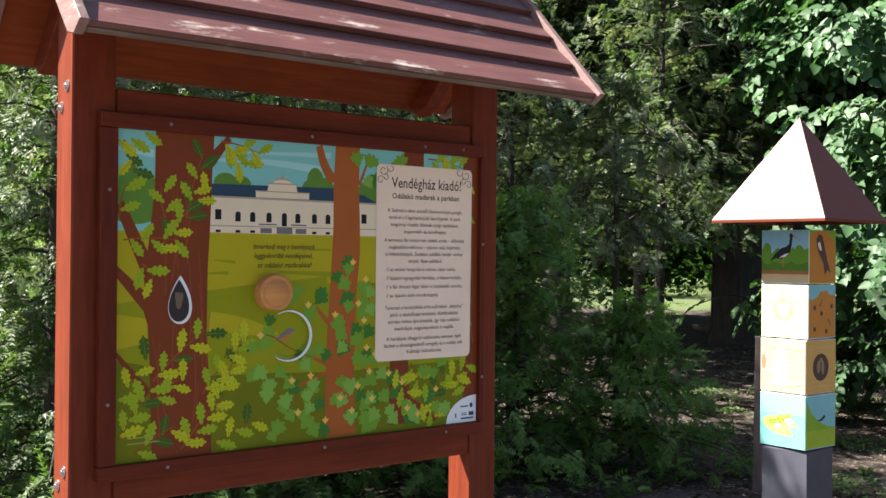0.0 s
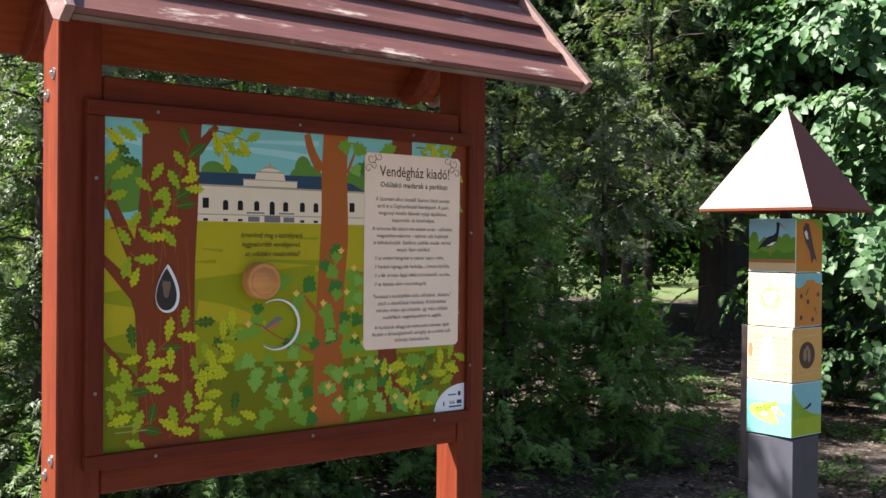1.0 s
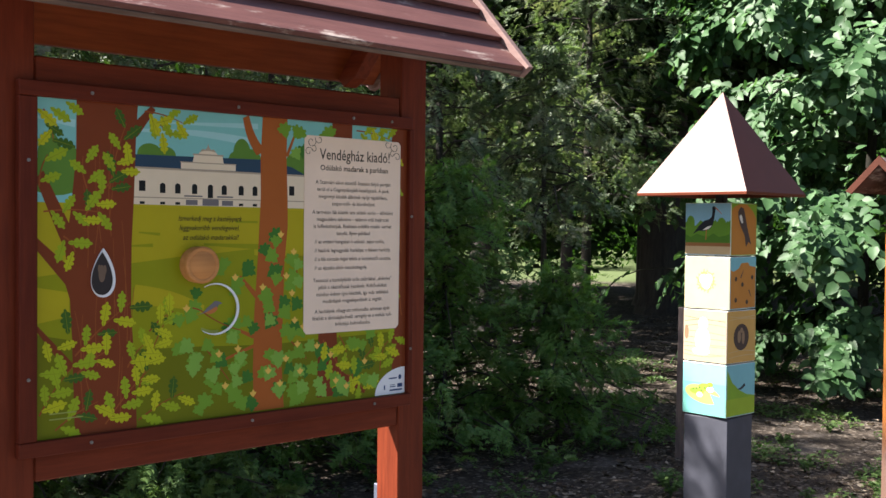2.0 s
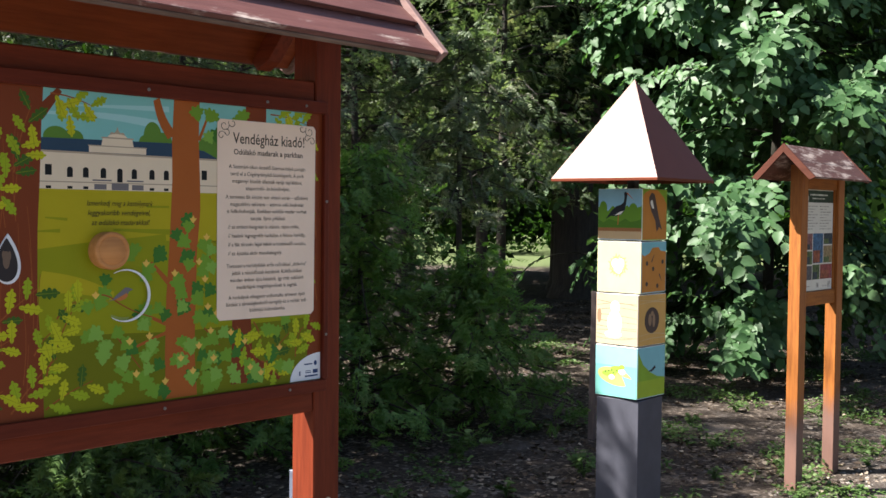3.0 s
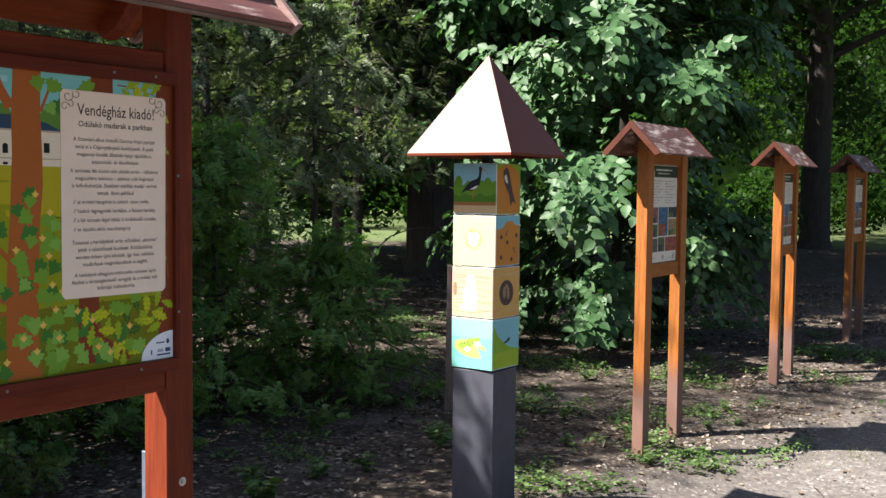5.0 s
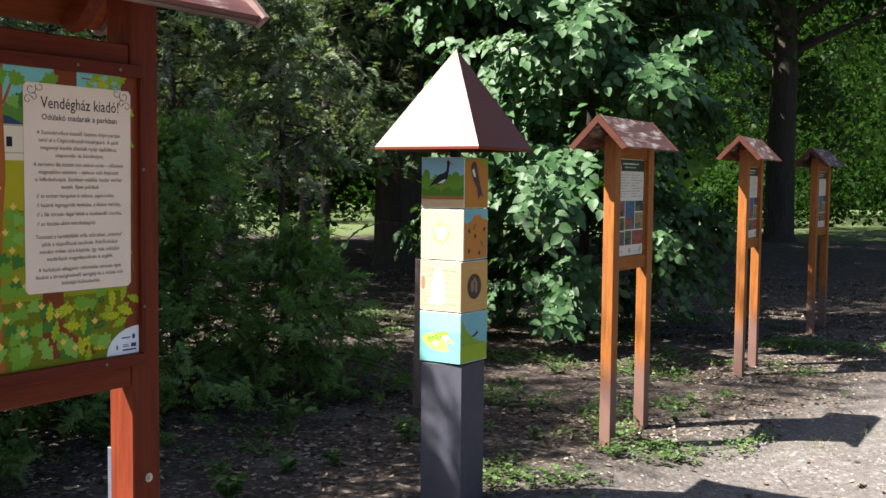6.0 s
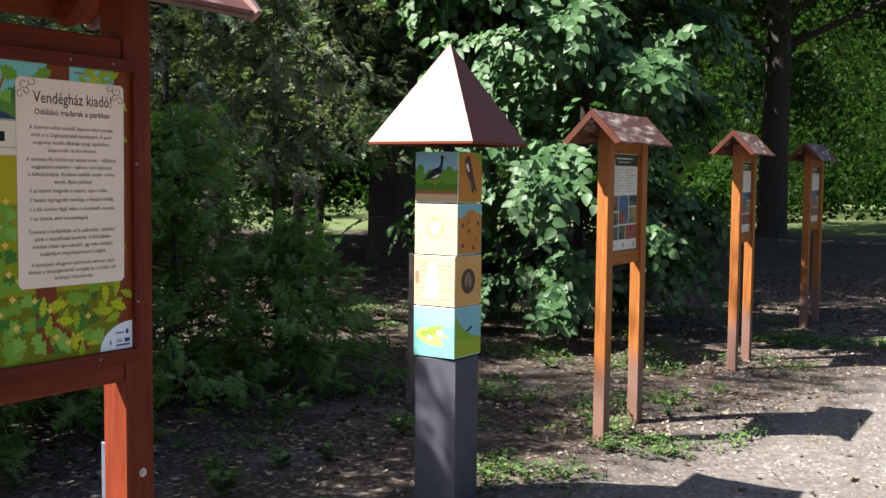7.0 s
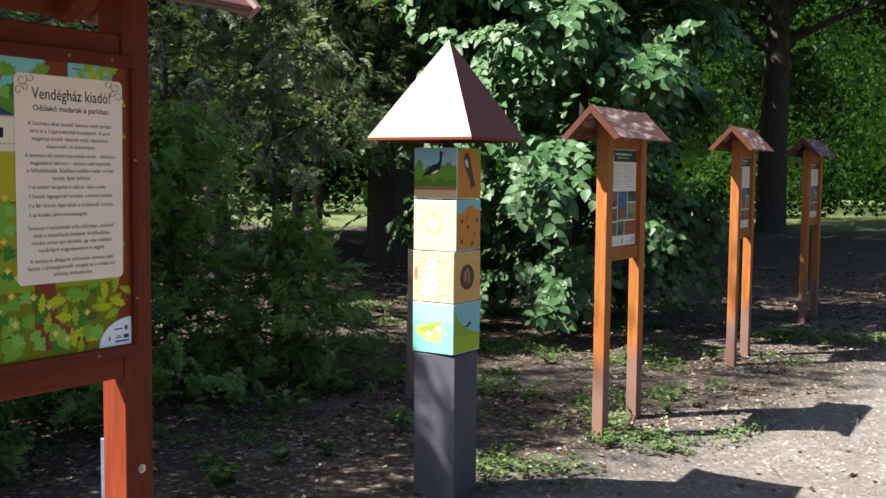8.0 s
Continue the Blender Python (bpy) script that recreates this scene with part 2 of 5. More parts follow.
def tube(points, radii, sides=7, bm=None):
    own = bm or bmesh.new()
    rings = []
    for i, (q, r) in enumerate(zip(points, radii)):
        q = Vector(q)
        d = (Vector(points[min(i + 1, len(points) - 1)]) - Vector(points[max(i - 1, 0)])).normalized()
        a = d.orthogonal().normalized()
        b = d.cross(a)
        rings.append([own.verts.new(q + (a * math.cos(k * math.tau / sides) + b * math.sin(k * math.tau / sides)) * r) for k in range(sides)])
    for lo, hi in zip(rings, rings[1:]):
        shift = min(range(sides), key=lambda s: sum((lo[k].co - hi[(k + s) % sides].co).length for k in range(sides)))
        for k in range(sides):
            own.faces.new((lo[k], lo[(k + 1) % sides], hi[(k + 1 + shift) % sides], hi[(k + shift) % sides]))
    for f in own.faces:
        f.smooth = True
    return own


def scatter(name, template, tris, at, along, normal, size, material, parent=None, label="", wide=None):
    """One mesh of many copies of a small template: x across, y along, z out of the leaf."""
    at, along, normal, size = (np.asarray(a, float) for a in (at, along, normal, size))
    along = along / np.linalg.norm(along, axis=1, keepdims=True)
    across = np.cross(along, normal)
    across /= np.linalg.norm(across, axis=1, keepdims=True) + 1e-9
    out = np.cross(across, along)
    V, F = np.asarray(template, float), np.asarray(tris, int)
    w = np.ones(len(at)) if wide is None else np.asarray(wide, float)
    co = at[:, None, :] + size[:, None, None] * (w[:, None, None] * V[None, :, 0, None] * across[:, None, :]
                                                 + V[None, :, 1, None] * along[:, None, :] + V[None, :, 2, None] * out[:, None, :])
    co = co.reshape(-1, 3)
    idx = (F[None] + (np.arange(len(at)) * len(V))[:, None, None]).reshape(-1, 3)
    me = bpy.data.meshes.new(name)
    me.vertices.add(len(co))
    me.vertices.foreach_set("co", co.ravel().astype(np.float32))
    me.loops.add(idx.size)
    me.loops.foreach_set("vertex_index", idx.ravel().astype(np.int32))
    me.polygons.add(len(idx))
    me.polygons.foreach_set("loop_start", (np.arange(len(idx)) * 3).astype(np.int32))
    me.update(calc_edges=True)
    me.materials.append(material)
    ob = new(name, me)
    ob.parent = parent
    return tagged(ob, label) if label else ob


def spray_template(pairs=4):
    """A flat yew spray: short needles in pairs along a drooping twig."""
    V, F = [], []

    def needle(x, y, z, dx, dy, dz, w):
        n = len(V)
        ln = math.hypot(dx, dy)
        px, py = -dy / ln * w, dx / ln * w
        V.extend([(x - px * 0.5, y - py * 0.5, z), (x + px, y + py, z + 0.01), (x + dx, y + dy, z + dz)])
        F.append((n, n + 1, n + 2))
    n0 = len(V)
    V.extend([(-0.02, 0, 0), (0.02, 0, 0), (0.0, 1.0, -0.24)])
    F.append((n0, n0 + 1, n0 + 2))
    for i in range(pairs):
        y = 0.06 + 0.84 * i / (pairs - 1)
        z = -0.24 * y * y
        for s in (-1, 1):
            ln = 0.40 * (1 - 0.45 * y) * (0.9 if s > 0 else 1.05)
            needle(0, y, z, s * ln * 0.84, ln * 0.62, -0.05, 0.095)
            needle(0, y + 0.10, z, s * ln * 0.52, ln * 0.84, 0.09, 0.08)
    return V, F


SPRAY = spray_template()
HEART = ([(0, 0, 0), (0.26, 0.02, 0.05), (0.40, 0.34, 0.09), (0.24, 0.72, 0.05), (0, 1.0, -0.06), (-0.24, 0.72, 0.05),
          (-0.40, 0.34, 0.09), (-0.26, 0.02, 0.05), (0, 0.4, 0)],
         [(0, 1, 8), (1, 2, 8), (2, 3, 8), (3, 4, 8), (4, 5, 8), (5, 6, 8), (6, 7, 8), (7, 0, 8)])


def clump_template(n=6, seed=1):
    r = random.Random(seed)
    V, F = [], []
    for _ in range(n):
        c = Vector((r.uniform(-.5, .5), r.uniform(-.5, .5), r.uniform(-.5, .5)))
        a = Vector((r.uniform(-1, 1), r.uniform(-1, 1), r.uniform(-1, .3))).normalized() * r.uniform(.22, .36)
        b = a.orthogonal().normalized() * r.uniform(.08, .13)
        k = len(V)
        V.extend([tuple(c), tuple(c + a * .5 + b), tuple(c + a), tuple(c + a * .5 - b)])
        F.extend([(k, k + 1, k + 2), (k, k + 2, k + 3)])
    return V, F


CLUMP = clump_template()

# ---- ground and distance ----
axis_x = sorted({*np.round(np.linspace(-4, 16, 120), 3), *np.round(np.linspace(16, 60, 30), 2), *np.round(np.linspace(-40, -4, 16), 2), 120, 300, 900, -120, -300, -900})
axis_y = sorted({*np.round(np.linspace(-2, 12, 100), 3), *np.round(np.linspace(12, 60, 30), 2), *np.round(np.linspace(-40, -2, 16), 2), 120, 300, 900, -120, -300, -900})
gx, gy = np.meshgrid(axis_x, axis_y)


def ground_height(x, y):
    d = math.hypot(x, y)
    k = 1.0 if d < 40 else 0.0
    return k * (0.022 * noise.noise(Vector((x * 0.9, y * 0.9, 0))) + 0.010 * noise.noise(Vector((x * 3.1, y * 3.1, 5)))) - 0.006 - 0.085 * math.exp(-((x - 5.35) ** 2 + (y - 1.45) ** 2) / 0.75)


gv = [(x, y, ground_height(x, y)) for x, y in zip(gx.ravel(), gy.ravel())]
nx = len(axis_x)
gf = [(j * nx + i, j * nx + i + 1, (j + 1) * nx + i + 1, (j + 1) * nx + i) for j in range(len(axis_y) - 1) for i in range(nx - 1)]
gm = bpy.data.meshes.new("ground")
gm.from_pydata(gv, [], gf)
for poly in gm.polygons:
    poly.use_smooth = True
gm.materials.append(earth)
tagged(new("ground", gm), "bare park soil with leaf litter, gritty path and far lawn", "ground", kind="structure")

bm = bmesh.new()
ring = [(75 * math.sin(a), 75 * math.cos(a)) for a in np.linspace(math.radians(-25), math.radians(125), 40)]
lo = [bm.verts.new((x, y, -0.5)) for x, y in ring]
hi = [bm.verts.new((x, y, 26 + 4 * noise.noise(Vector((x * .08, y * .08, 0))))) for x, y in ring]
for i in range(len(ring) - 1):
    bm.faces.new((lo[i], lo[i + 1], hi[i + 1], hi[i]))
tagged(new("backdrop", mesh_of("backdrop", bm, distance_green)), "far flat wall coloured as green park woodland with dark shade", "backdrop", kind="structure")

# ---- the large information board ----
board = base("information_board", 1.578, 2.615, 0, "large red-brown timber information board with shingled gable roof and printed panel", "information board")


def on_board(bm):
    """Moves a mesh given in world places into the board's own frame."""
    bmesh.ops.translate(bm, vec=(-1.578, -2.615, 0), verts=bm.verts)
    return bm


def bolt_mesh(r=0.0105, h=0.004):
    bm = bmesh.new()
    bmesh.ops.create_cone(bm, segments=14, radius1=r * 1.35, radius2=r * 1.35, depth=0.0025, cap_ends=True, matrix=Matrix.Translation((0, 0, 0.00125)))
    bmesh.ops.create_cone(bm, segments=6, radius1=r * 0.85, radius2=r * 0.8, depth=h, cap_ends=True, matrix=Matrix.Translation((0, 0, 0.0025 + h / 2)))
    bmesh.ops.create_cone(bm, segments=10, radius1=r * 0.45, radius2=r * 0.4, depth=0.003, cap_ends=True, matrix=Matrix.Translation((0, 0, 0.004 + h)))
    return mesh_of("bolt", bm, zinc if r > 0.005 else dull_zinc)


BOLT = bolt_mesh()
PF = 2.565                                 # front plane of the posts
for x0, x1 in ((0.889, 0.998), (2.163, 2.270)):
    post = part("post", on_board(box(x0, x1, PF, PF + 0.11, -0.02, 2.27, 0.004)), red_wood[2], board)
    if x0 < 1:
        for z, y in ((1.955, 2.60), (1.905, 2.642), (1.005, 2.60), (0.965, 2.642)):
            b = part("bolt", BOLT, None, post, "zinc-plated hexagon bolt")
            b.matrix_basis = pose(x0 - 1.578, y - 2.615, z, 0, -90, 0)
    else:
        b = part("bolt", BOLT, None, post, "zinc-plated hexagon bolt")
        b.matrix_basis = pose(2.222 - 1.578, PF - 2.615, 0.612, 90, 0, 0)
        part("anchor_plate", on_board(box(2.172, 2.262, PF + 0.112, PF + 0.135, -0.02, 0.70, 0.002)), galvanised, post, "galvanised steel anchor plate")
part("top_rail", on_board(box(1.0, 2.161, PF + 0.004, PF + 0.06, 1.84, 1.957, 0.004)), red_wood[0], board)
part("bottom_rail", on_board(box(1.0, 2.161, PF + 0.004, PF + 0.06, 0.912, 1.02, 0.004)), red_wood[0], board)

# frame boards round the panel, mitred in look by butting, proud of the posts
FY0, FY1 = 2.535, 2.5635
FX0, FX1, FZ0, FZ1 = 0.950, 2.188, 0.980, 1.893
PX0, PX1, PZ0, PZ1 = 0.994, 2.176, 1.017, 1.855
for n, (a, b_, c_, d, ax) in {"frame_top": (FX0, FX1, PZ1, FZ1, 0), "frame_bottom": (FX0, FX1, FZ0, PZ0, 0),
                              "frame_left": (FX0, PX0, PZ0 + 0.001, PZ1 - 0.001, 2), "frame_right": (PX1, FX1 + 0.006, PZ0 + 0.001, PZ1 - 0.001, 2)}.items():
    part("panel_frame", on_board(box(a, b_, FY0, FY1, c_, d, 0.002)), frame_wood[ax], board)
SCREW = bolt_mesh(0.0033, 0.001)
for x, z in ((1.13, 1.874), (1.55, 1.874), (1.95, 1.874), (2.10, 1.874), (1.13, 0.999), (1.60, 0.999), (2.04, 0.999),
             (0.972, 1.70), (0.972, 1.17), (2.184, 1.58), (2.184, 1.16)):
    s = part("screw", SCREW, None, board, "small zinc screw head")
    s.matrix_basis = pose(x - 1.578, FY0 - 2.615, z, 90, 0, 0)

# roof: lapped planks on two slopes, verge boards, rafters
RX0, RX1, RY, RZ, SL = 0.80, 2.358, 2.615, 2.425, math.radians(46.5)
LAP, THICK = 0.139, 0.017


def slope_frame(side):
    """Down-slope place s and height h above the slope, for the front (-1) or back (1) slope."""
    def at(s, h):
        return RY + side * (s * math.cos(SL) + h * math.sin(SL)), RZ - s * math.sin(SL) + h * math.cos(SL)
    return at


def slope_block(x0, x1, at, corners, bevel=0.002):
    bm = bmesh.new()
    a = [bm.verts.new((x0, *at(s, h))) for s, h in corners]
    b = [bm.verts.new((x1, *at(s, h))) for s, h in corners]
    n = len(corners)
    bm.faces.new(a)
    bm.faces.new(b[::-1])
    for i in range(n):
        bm.faces.new((a[i], b[i], b[(i + 1) % n], a[(i + 1) % n]))
    bmesh.ops.recalc_face_normals(bm, faces=bm.faces)
    if bevel:
        bmesh.ops.bevel(bm, geom=list(bm.edges), offset=bevel, segments=1, affect="EDGES")
    return bm


for side in (-1, 1):
    at = slope_frame(side)
    lap = LAP if side < 0 else 0.131                                # the back slope ends a little higher
    for k in range(4):
        s0, s1 = max(0.0, k * lap - 0.02), (k + 1) * lap
        part("roof_plank", on_board(slope_block(RX0, RX1, at, [(s0, -0.004), (s1, 0.009), (s1, 0.009 + THICK), (s0, 0.006)])), roof_wood, board)
    for x0 in (RX0 - 0.024, RX1 + 0.002):
        vb = slope_block(x0, x0 + 0.022, at, [(0.0325, -0.034), (4 * lap - 0.03, -0.034), (4 * lap + 0.004, -0.012), (4 * lap + 0.012, 0.036), (-0.0335, 0.036)])
        part("verge_board", on_board(vb), verge_wood, board)
    LIN = 4 * lap - 0.022
    part("roof_lining", on_board(slope_block(RX0 + 0.002, RX1 - 0.002, at, [(0.03, -0.014), (LIN, -0.014), (LIN, -0.0045), (0.03, -0.0045)], 0)), lining_wood, board, "brown stained lining boards under the roof")
    END = 4 * lap - (0.03 if side > 0 else 0.18)
    for x0 in (0.915, 2.195):
        part("rafter", on_board(slope_block(x0, x0 + 0.055, at, [(0.01, -0.085), (END - 0.06, -0.085), (END, -0.06), (END, -0.015), (0.01, -0.015)])), red_wood[1], board)
# strip added for the bright line of light on the lowest plank's edge
part("eave_board", on_board(slope_block(RX0, RX1, slope_frame(-1), [(4 * LAP - 0.014, -0.006), (4 * LAP + 0.003, -0.006), (4 * LAP + 0.003, 0.0085), (4 * LAP - 0.014, 0.0085)])), lit_edge_wood, board, "thin pale eave strip coloured like a sunlit plank edge")
part("ridge_board", on_board(box(RX0, RX1, RY - 0.05, RY + 0.05, RZ + 0.026, RZ + 0.05, 0.003)), roof_wood, board)

# printed panel
panel = part("panel", on_board(box(PX0 - 0.004, PX1 + 0.004, 2.552, 2.560, PZ0 - 0.004, PZ1 + 0.004, 0)), plain("printed_panel_green", (0.13, 0.19, 0.022), 0.4, 0, 0.1, 3.0, 0), board, "printed illustration of a palace park with oak and maple leaves")
PRINT = {n: plain("print_" + n, c, 0.45, 0, 0.05, 6.0, 0, 0.12) for n, c in {
    "sky": (0.2, 0.5, 0.5), "cloud": (0.33, 0.60, 0.63), "bush": (0.1, 0.22, 0.035), "lawn_light": (0.39, 0.34, 0.013),
    "lawn_mid": (0.245, 0.265, 0.008), "lawn_deep": (0.140, 0.155, 0.006), "trunk_dark": (0.175, 0.040, 0.014), "trunk_light": (0.35, 0.1, 0.022),
    "twig": (0.27, 0.075, 0.022), "oak_bright": (0.43, 0.45, 0.015), "oak_green": (0.27, 0.37, 0.016), "oak_shade": (0.045, 0.11, 0.016), "oak_rib": (0.20, 0.24, 0.012), "faint": (0.27, 0.31, 0.08),
    "maple": (0.15, 0.3, 0.03), "maple_pale": (0.19, 0.37, 0.06), "maple_shade": (0.045, 0.16, 0.025), "bloom": (0.7, 0.45, 0.09),
    "slate": (0.028, 0.06, 0.105), "plaster": (0.72, 0.61, 0.46), "cornice": (0.40, 0.33, 0.25), "glass": (0.012, 0.014, 0.016),
    "ink": (0.03, 0.024, 0.02), "cream": (0.80, 0.64, 0.52), "white": (0.72, 0.74, 0.78), "navy": (0.03, 0.06, 0.16), "rust": (0.45, 0.16, 0.05),
    "blue_grey": (0.16, 0.15, 0.16), "photo": (0.035, 0.030, 0.032), "owl": (0.16, 0.11, 0.08)}.items()}
grain_knob = wood("turned_beech", (0.47, 0.20, 0.07), (0.62, 0.29, 0.105), 0, 0.45)


def shapes_on_panel(name, outlines, layer, material, label="", depth=0.0001):
    """Flat printed shapes, each a piece of its own; outlines in metres from the panel's lower left corner."""
    for k, o in enumerate(outlines):
        bm = extrude_poly(o, depth)
        bmesh.ops.translate(bm, vec=(PX0 - 1.578, 2.552 - 2.615 - depth - layer * 0.00006 - (k % 12) * 0.000004, PZ0), verts=bm.verts)
        ob = part(name, bm, material, panel, label)
    return ob


def oval(u, v, a, b, n=24, start=0.0, end=math.tau):
    return [(u + a * math.cos(start + (end - start) * k / n), v + b * math.sin(start + (end - start) * k / n)) for k in range(n if end - start > 6.2 else n + 1)]


def turned(o, u, v, ang, s):
    c, d = math.cos(ang) * s, math.sin(ang) * s
    return [(u + c * x - d * y, v + d * x + c * y) for x, y in o]


def oak_outline():
    """An oak leaf: four rounded lobes on each side, widest past the middle."""
    half = []
    for k in range(33):
        q = k / 32
        w = 0.235 * math.sin(math.pi * min(1.0, 0.03 + 0.95 * q ** 1.25)) ** 0.8
        half.append((q - 0.03 * math.sin(math.tau * 4.5 * q), w * (0.74 - 0.30 * math.cos(math.tau * 4.5 * q))))
    return [(q, -w) for q, w in half] + half[::-1]


def maple_outline():
    half = [(-0.26, 0.03), (-0.36, 0.16), (-0.31, 0.27), (-0.16, 0.25), (-0.15, 0.40), (-0.06, 0.50), (0.04, 0.38), (0.14, 0.39), (0.20, 0.22), (0.33, 0.20), (0.42, 0.10)]
    return [(0.55, 0.0)] + half[::-1] + [(x, -y) for x, y in half]


def strip(x0, y0, x1, y1, w0, w1, bow=0.0, n=6):
    dx, dy = x1 - x0, y1 - y0
    ln = math.hypot(dx, dy)
    px, py = -dy / ln, dx / ln
    up, dn = [], []
    for k in range(n + 1):
        s = k / n
        b = bow * math.sin(math.pi * s)
        w = w0 + (w1 - w0) * s
        up.append((x0 + dx * s + px * (b + w), y0 + dy * s + py * (b + w)))
        dn.append((x0 + dx * s + px * (b - w), y0 + dy * s + py * (b - w)))
    return dn + up[::-1]


PW, PH = PX1 - PX0, PZ1 - PZ0
shapes_on_panel("printed_sky", [[(0, 0.57), (PW, 0.57), (PW, PH), (0, PH)]], 1, PRINT["sky"])
shapes_on_panel("printed_cloud", [strip(0.27, 0.775, 0.60, 0.765, 0.004, 0.012, 0.008), strip(0.35, 0.80, 0.63, 0.81, 0.002, 0.008), strip(0.0, 0.79, 0.10, 0.78, 0.003, 0.01)], 2, PRINT["cloud"])
shapes_on_panel("printed_bush", [oval(0.036, 0.70, 0.030, 0.055), oval(0.083, 0.68, 0.028, 0.05), oval(0.05, 0.65, 0.08, 0.05), oval(0.30, 0.715, 0.035, 0.028), oval(0.345, 0.715, 0.03, 0.022),
                                 oval(0.578, 0.73, 0.028, 0.042), oval(0.61, 0.715, 0.03, 0.03), oval(0.555, 0.71, 0.02, 0.025), oval(0.76, 0.70, 0.04, 0.045), oval(0.80, 0.69, 0.05, 0.05)], 3, PRINT["bush"])
shapes_on_panel("printed_light_lawn", [[(0, 0.40), (0.25, 0.43), (0.45, 0.452), (0.66, 0.445), (0.8, 0.44), (PW, 0.43), (PW, 0.583), (0, 0.583)]], 4, PRINT["lawn_light"])
shapes_on_panel("printed_lawn_ripple", [strip(0.25, 0.475, 0.31, 0.476, 0.002, 0.005), strip(0.27, 0.51, 0.33, 0.505, 0.002, 0.004), strip(0.46, 0.478, 0.64, 0.470, 0.003, 0.008), strip(0.40, 0.44, 0.62, 0.455, 0.004, 0.010), strip(0.56, 0.54, 0.63, 0.54, 0.003, 0.003)], 5, PRINT["lawn_mid"])
shapes_on_panel("printed_mid_lawn", [[(0, 0.26), (0.25, 0.205), (0.45, 0.20), (0.66, 0.19), (PW, 0.2), (PW, 0.437), (0.66, 0.445), (0.45, 0.452), (0.25, 0.43), (0, 0.40)]], 4, PRINT["lawn_mid"])
shapes_on_panel("printed_lawn_glow", [strip(0.255, 0.345, 0.46, 0.30, 0.03, 0.012, 0.01), strip(0.0, 0.33, 0.085, 0.33, 0.045, 0.03)], 5, PRINT["lawn_light"])
shapes_on_panel("printed_deep_lawn", [[(0, 0), (PW, 0), (PW, 0.2), (0.66, 0.19), (0.45, 0.20), (0.25, 0.205), (0, 0.26)]], 4, PRINT["lawn_deep"])

# the printed palace
shapes_on_panel("printed_palace", [[(0.25, 0.583), (0.80, 0.581), (0.80, 0.679), (0.25, 0.680)]], 6, PRINT["plaster"], "printed white palace with arched windows")
shapes_on_panel("printed_palace_roof", [[(0.25, 0.680), (0.80, 0.676), (0.745, 0.700), (0.64, 0.717), (0.25, 0.712)]], 7, PRINT["slate"])
shapes_on_panel("printed_gable", [[(0.390, 0.681), (0.558, 0.681), (0.558, 0.698), (0.520, 0.700), (0.515, 0.722), (0.43, 0.722), (0.425, 0.700), (0.390, 0.698)], oval(0.472, 0.724, 0.028, 0.008)], 8, PRINT["plaster"])
shapes_on_panel("printed_crest", [[(0.448, 0.730), (0.455, 0.737), (0.463, 0.735), (0.469, 0.742), (0.472, 0.752), (0.475, 0.742), (0.481, 0.735), (0.489, 0.737), (0.496, 0.730)]], 7, PRINT["cornice"])
shapes_on_panel("printed_cornice", [[(0.25, 0.676), (0.80, 0.674), (0.80, 0.679), (0.25, 0.681)], [(0.25, 0.600), (0.80, 0.600), (0.80, 0.603), (0.25, 0.603)], [(0.388, 0.697), (0.560, 0.697), (0.560, 0.700), (0.388, 0.700)],
                                    [(0.425, 0.719), (0.52, 0.719), (0.52, 0.723), (0.425, 0.723)]], 9, PRINT["cornice"])
WIN = [0.337, 0.381, 0.431, 0.479, 0.522, 0.576, 0.621]
shapes_on_panel("printed_window", [[(u - 0.008, 0.614), (u + 0.008, 0.614), (u + 0.008, 0.634)] + oval(u, 0.634, 0.008, 0.007, 6, 0, math.pi) for u in WIN]
                + [[(u - 0.009, 0.618), (u + 0.009, 0.618), (u + 0.009, 0.645), (u - 0.009, 0.645)] for u in (0.279, 0.745)]
                + [[(u - 0.007, 0.584), (u + 0.007, 0.584), (u + 0.007, 0.591), (u - 0.007, 0.591)] for u in (0.279, 0.337, 0.381, 0.576, 0.621)]
                + [[(0.471, 0.604), (0.487, 0.604), (0.487, 0.636), (0.471, 0.636)]], 9, PRINT["glass"])
shapes_on_panel("printed_stair", [[(0.405, 0.584), (0.44, 0.584), (0.44, 0.598), (0.405, 0.598)], [(0.455, 0.583), (0.505, 0.583), (0.505, 0.601), (0.455, 0.601)], [(0.515, 0.584), (0.55, 0.584), (0.55, 0.598), (0.515, 0.598)],
                                  [(0.40, 0.606), (0.455, 0.606), (0.455, 0.610), (0.40, 0.610)], [(0.50, 0.606), (0.55, 0.606), (0.55, 0.610), (0.50, 0.610)]], 10, PRINT["blue_grey"])

# printed trunks, limbs and twigs
shapes_on_panel("printed_oak_trunk", [[(0.103, PH), (0.102, 0.70), (0.088, 0.56), (0.074, 0.47), (0.085, 0.37), (0.092, 0.25), (0.100, 0.0), (0.266, 0.0), (0.261, 0.15), (0.249, 0.30), (0.250, 0.48), (0.256, 0.60), (0.261, 0.75), (0.266, PH)],
                                      [(0.0, 0.500), (0.05, 0.455), (0.09, 0.42), (0.10, 0.30), (0.075, 0.38), (0.0, 0.470)], [(0.0, 0.64), (0.05, 0.52), (0.085, 0.44), (0.10, 0.50), (0.05, 0.60), (0.02, 0.66)],
                                      strip(0.255, 0.77, 0.31, PH - 0.002, 0.016, 0.008), strip(0.0, 0.28, 0.09, 0.17, 0.005, 0.012)], 11, PRINT["trunk_dark"])
bark_lines = []
rb = random.Random(4)
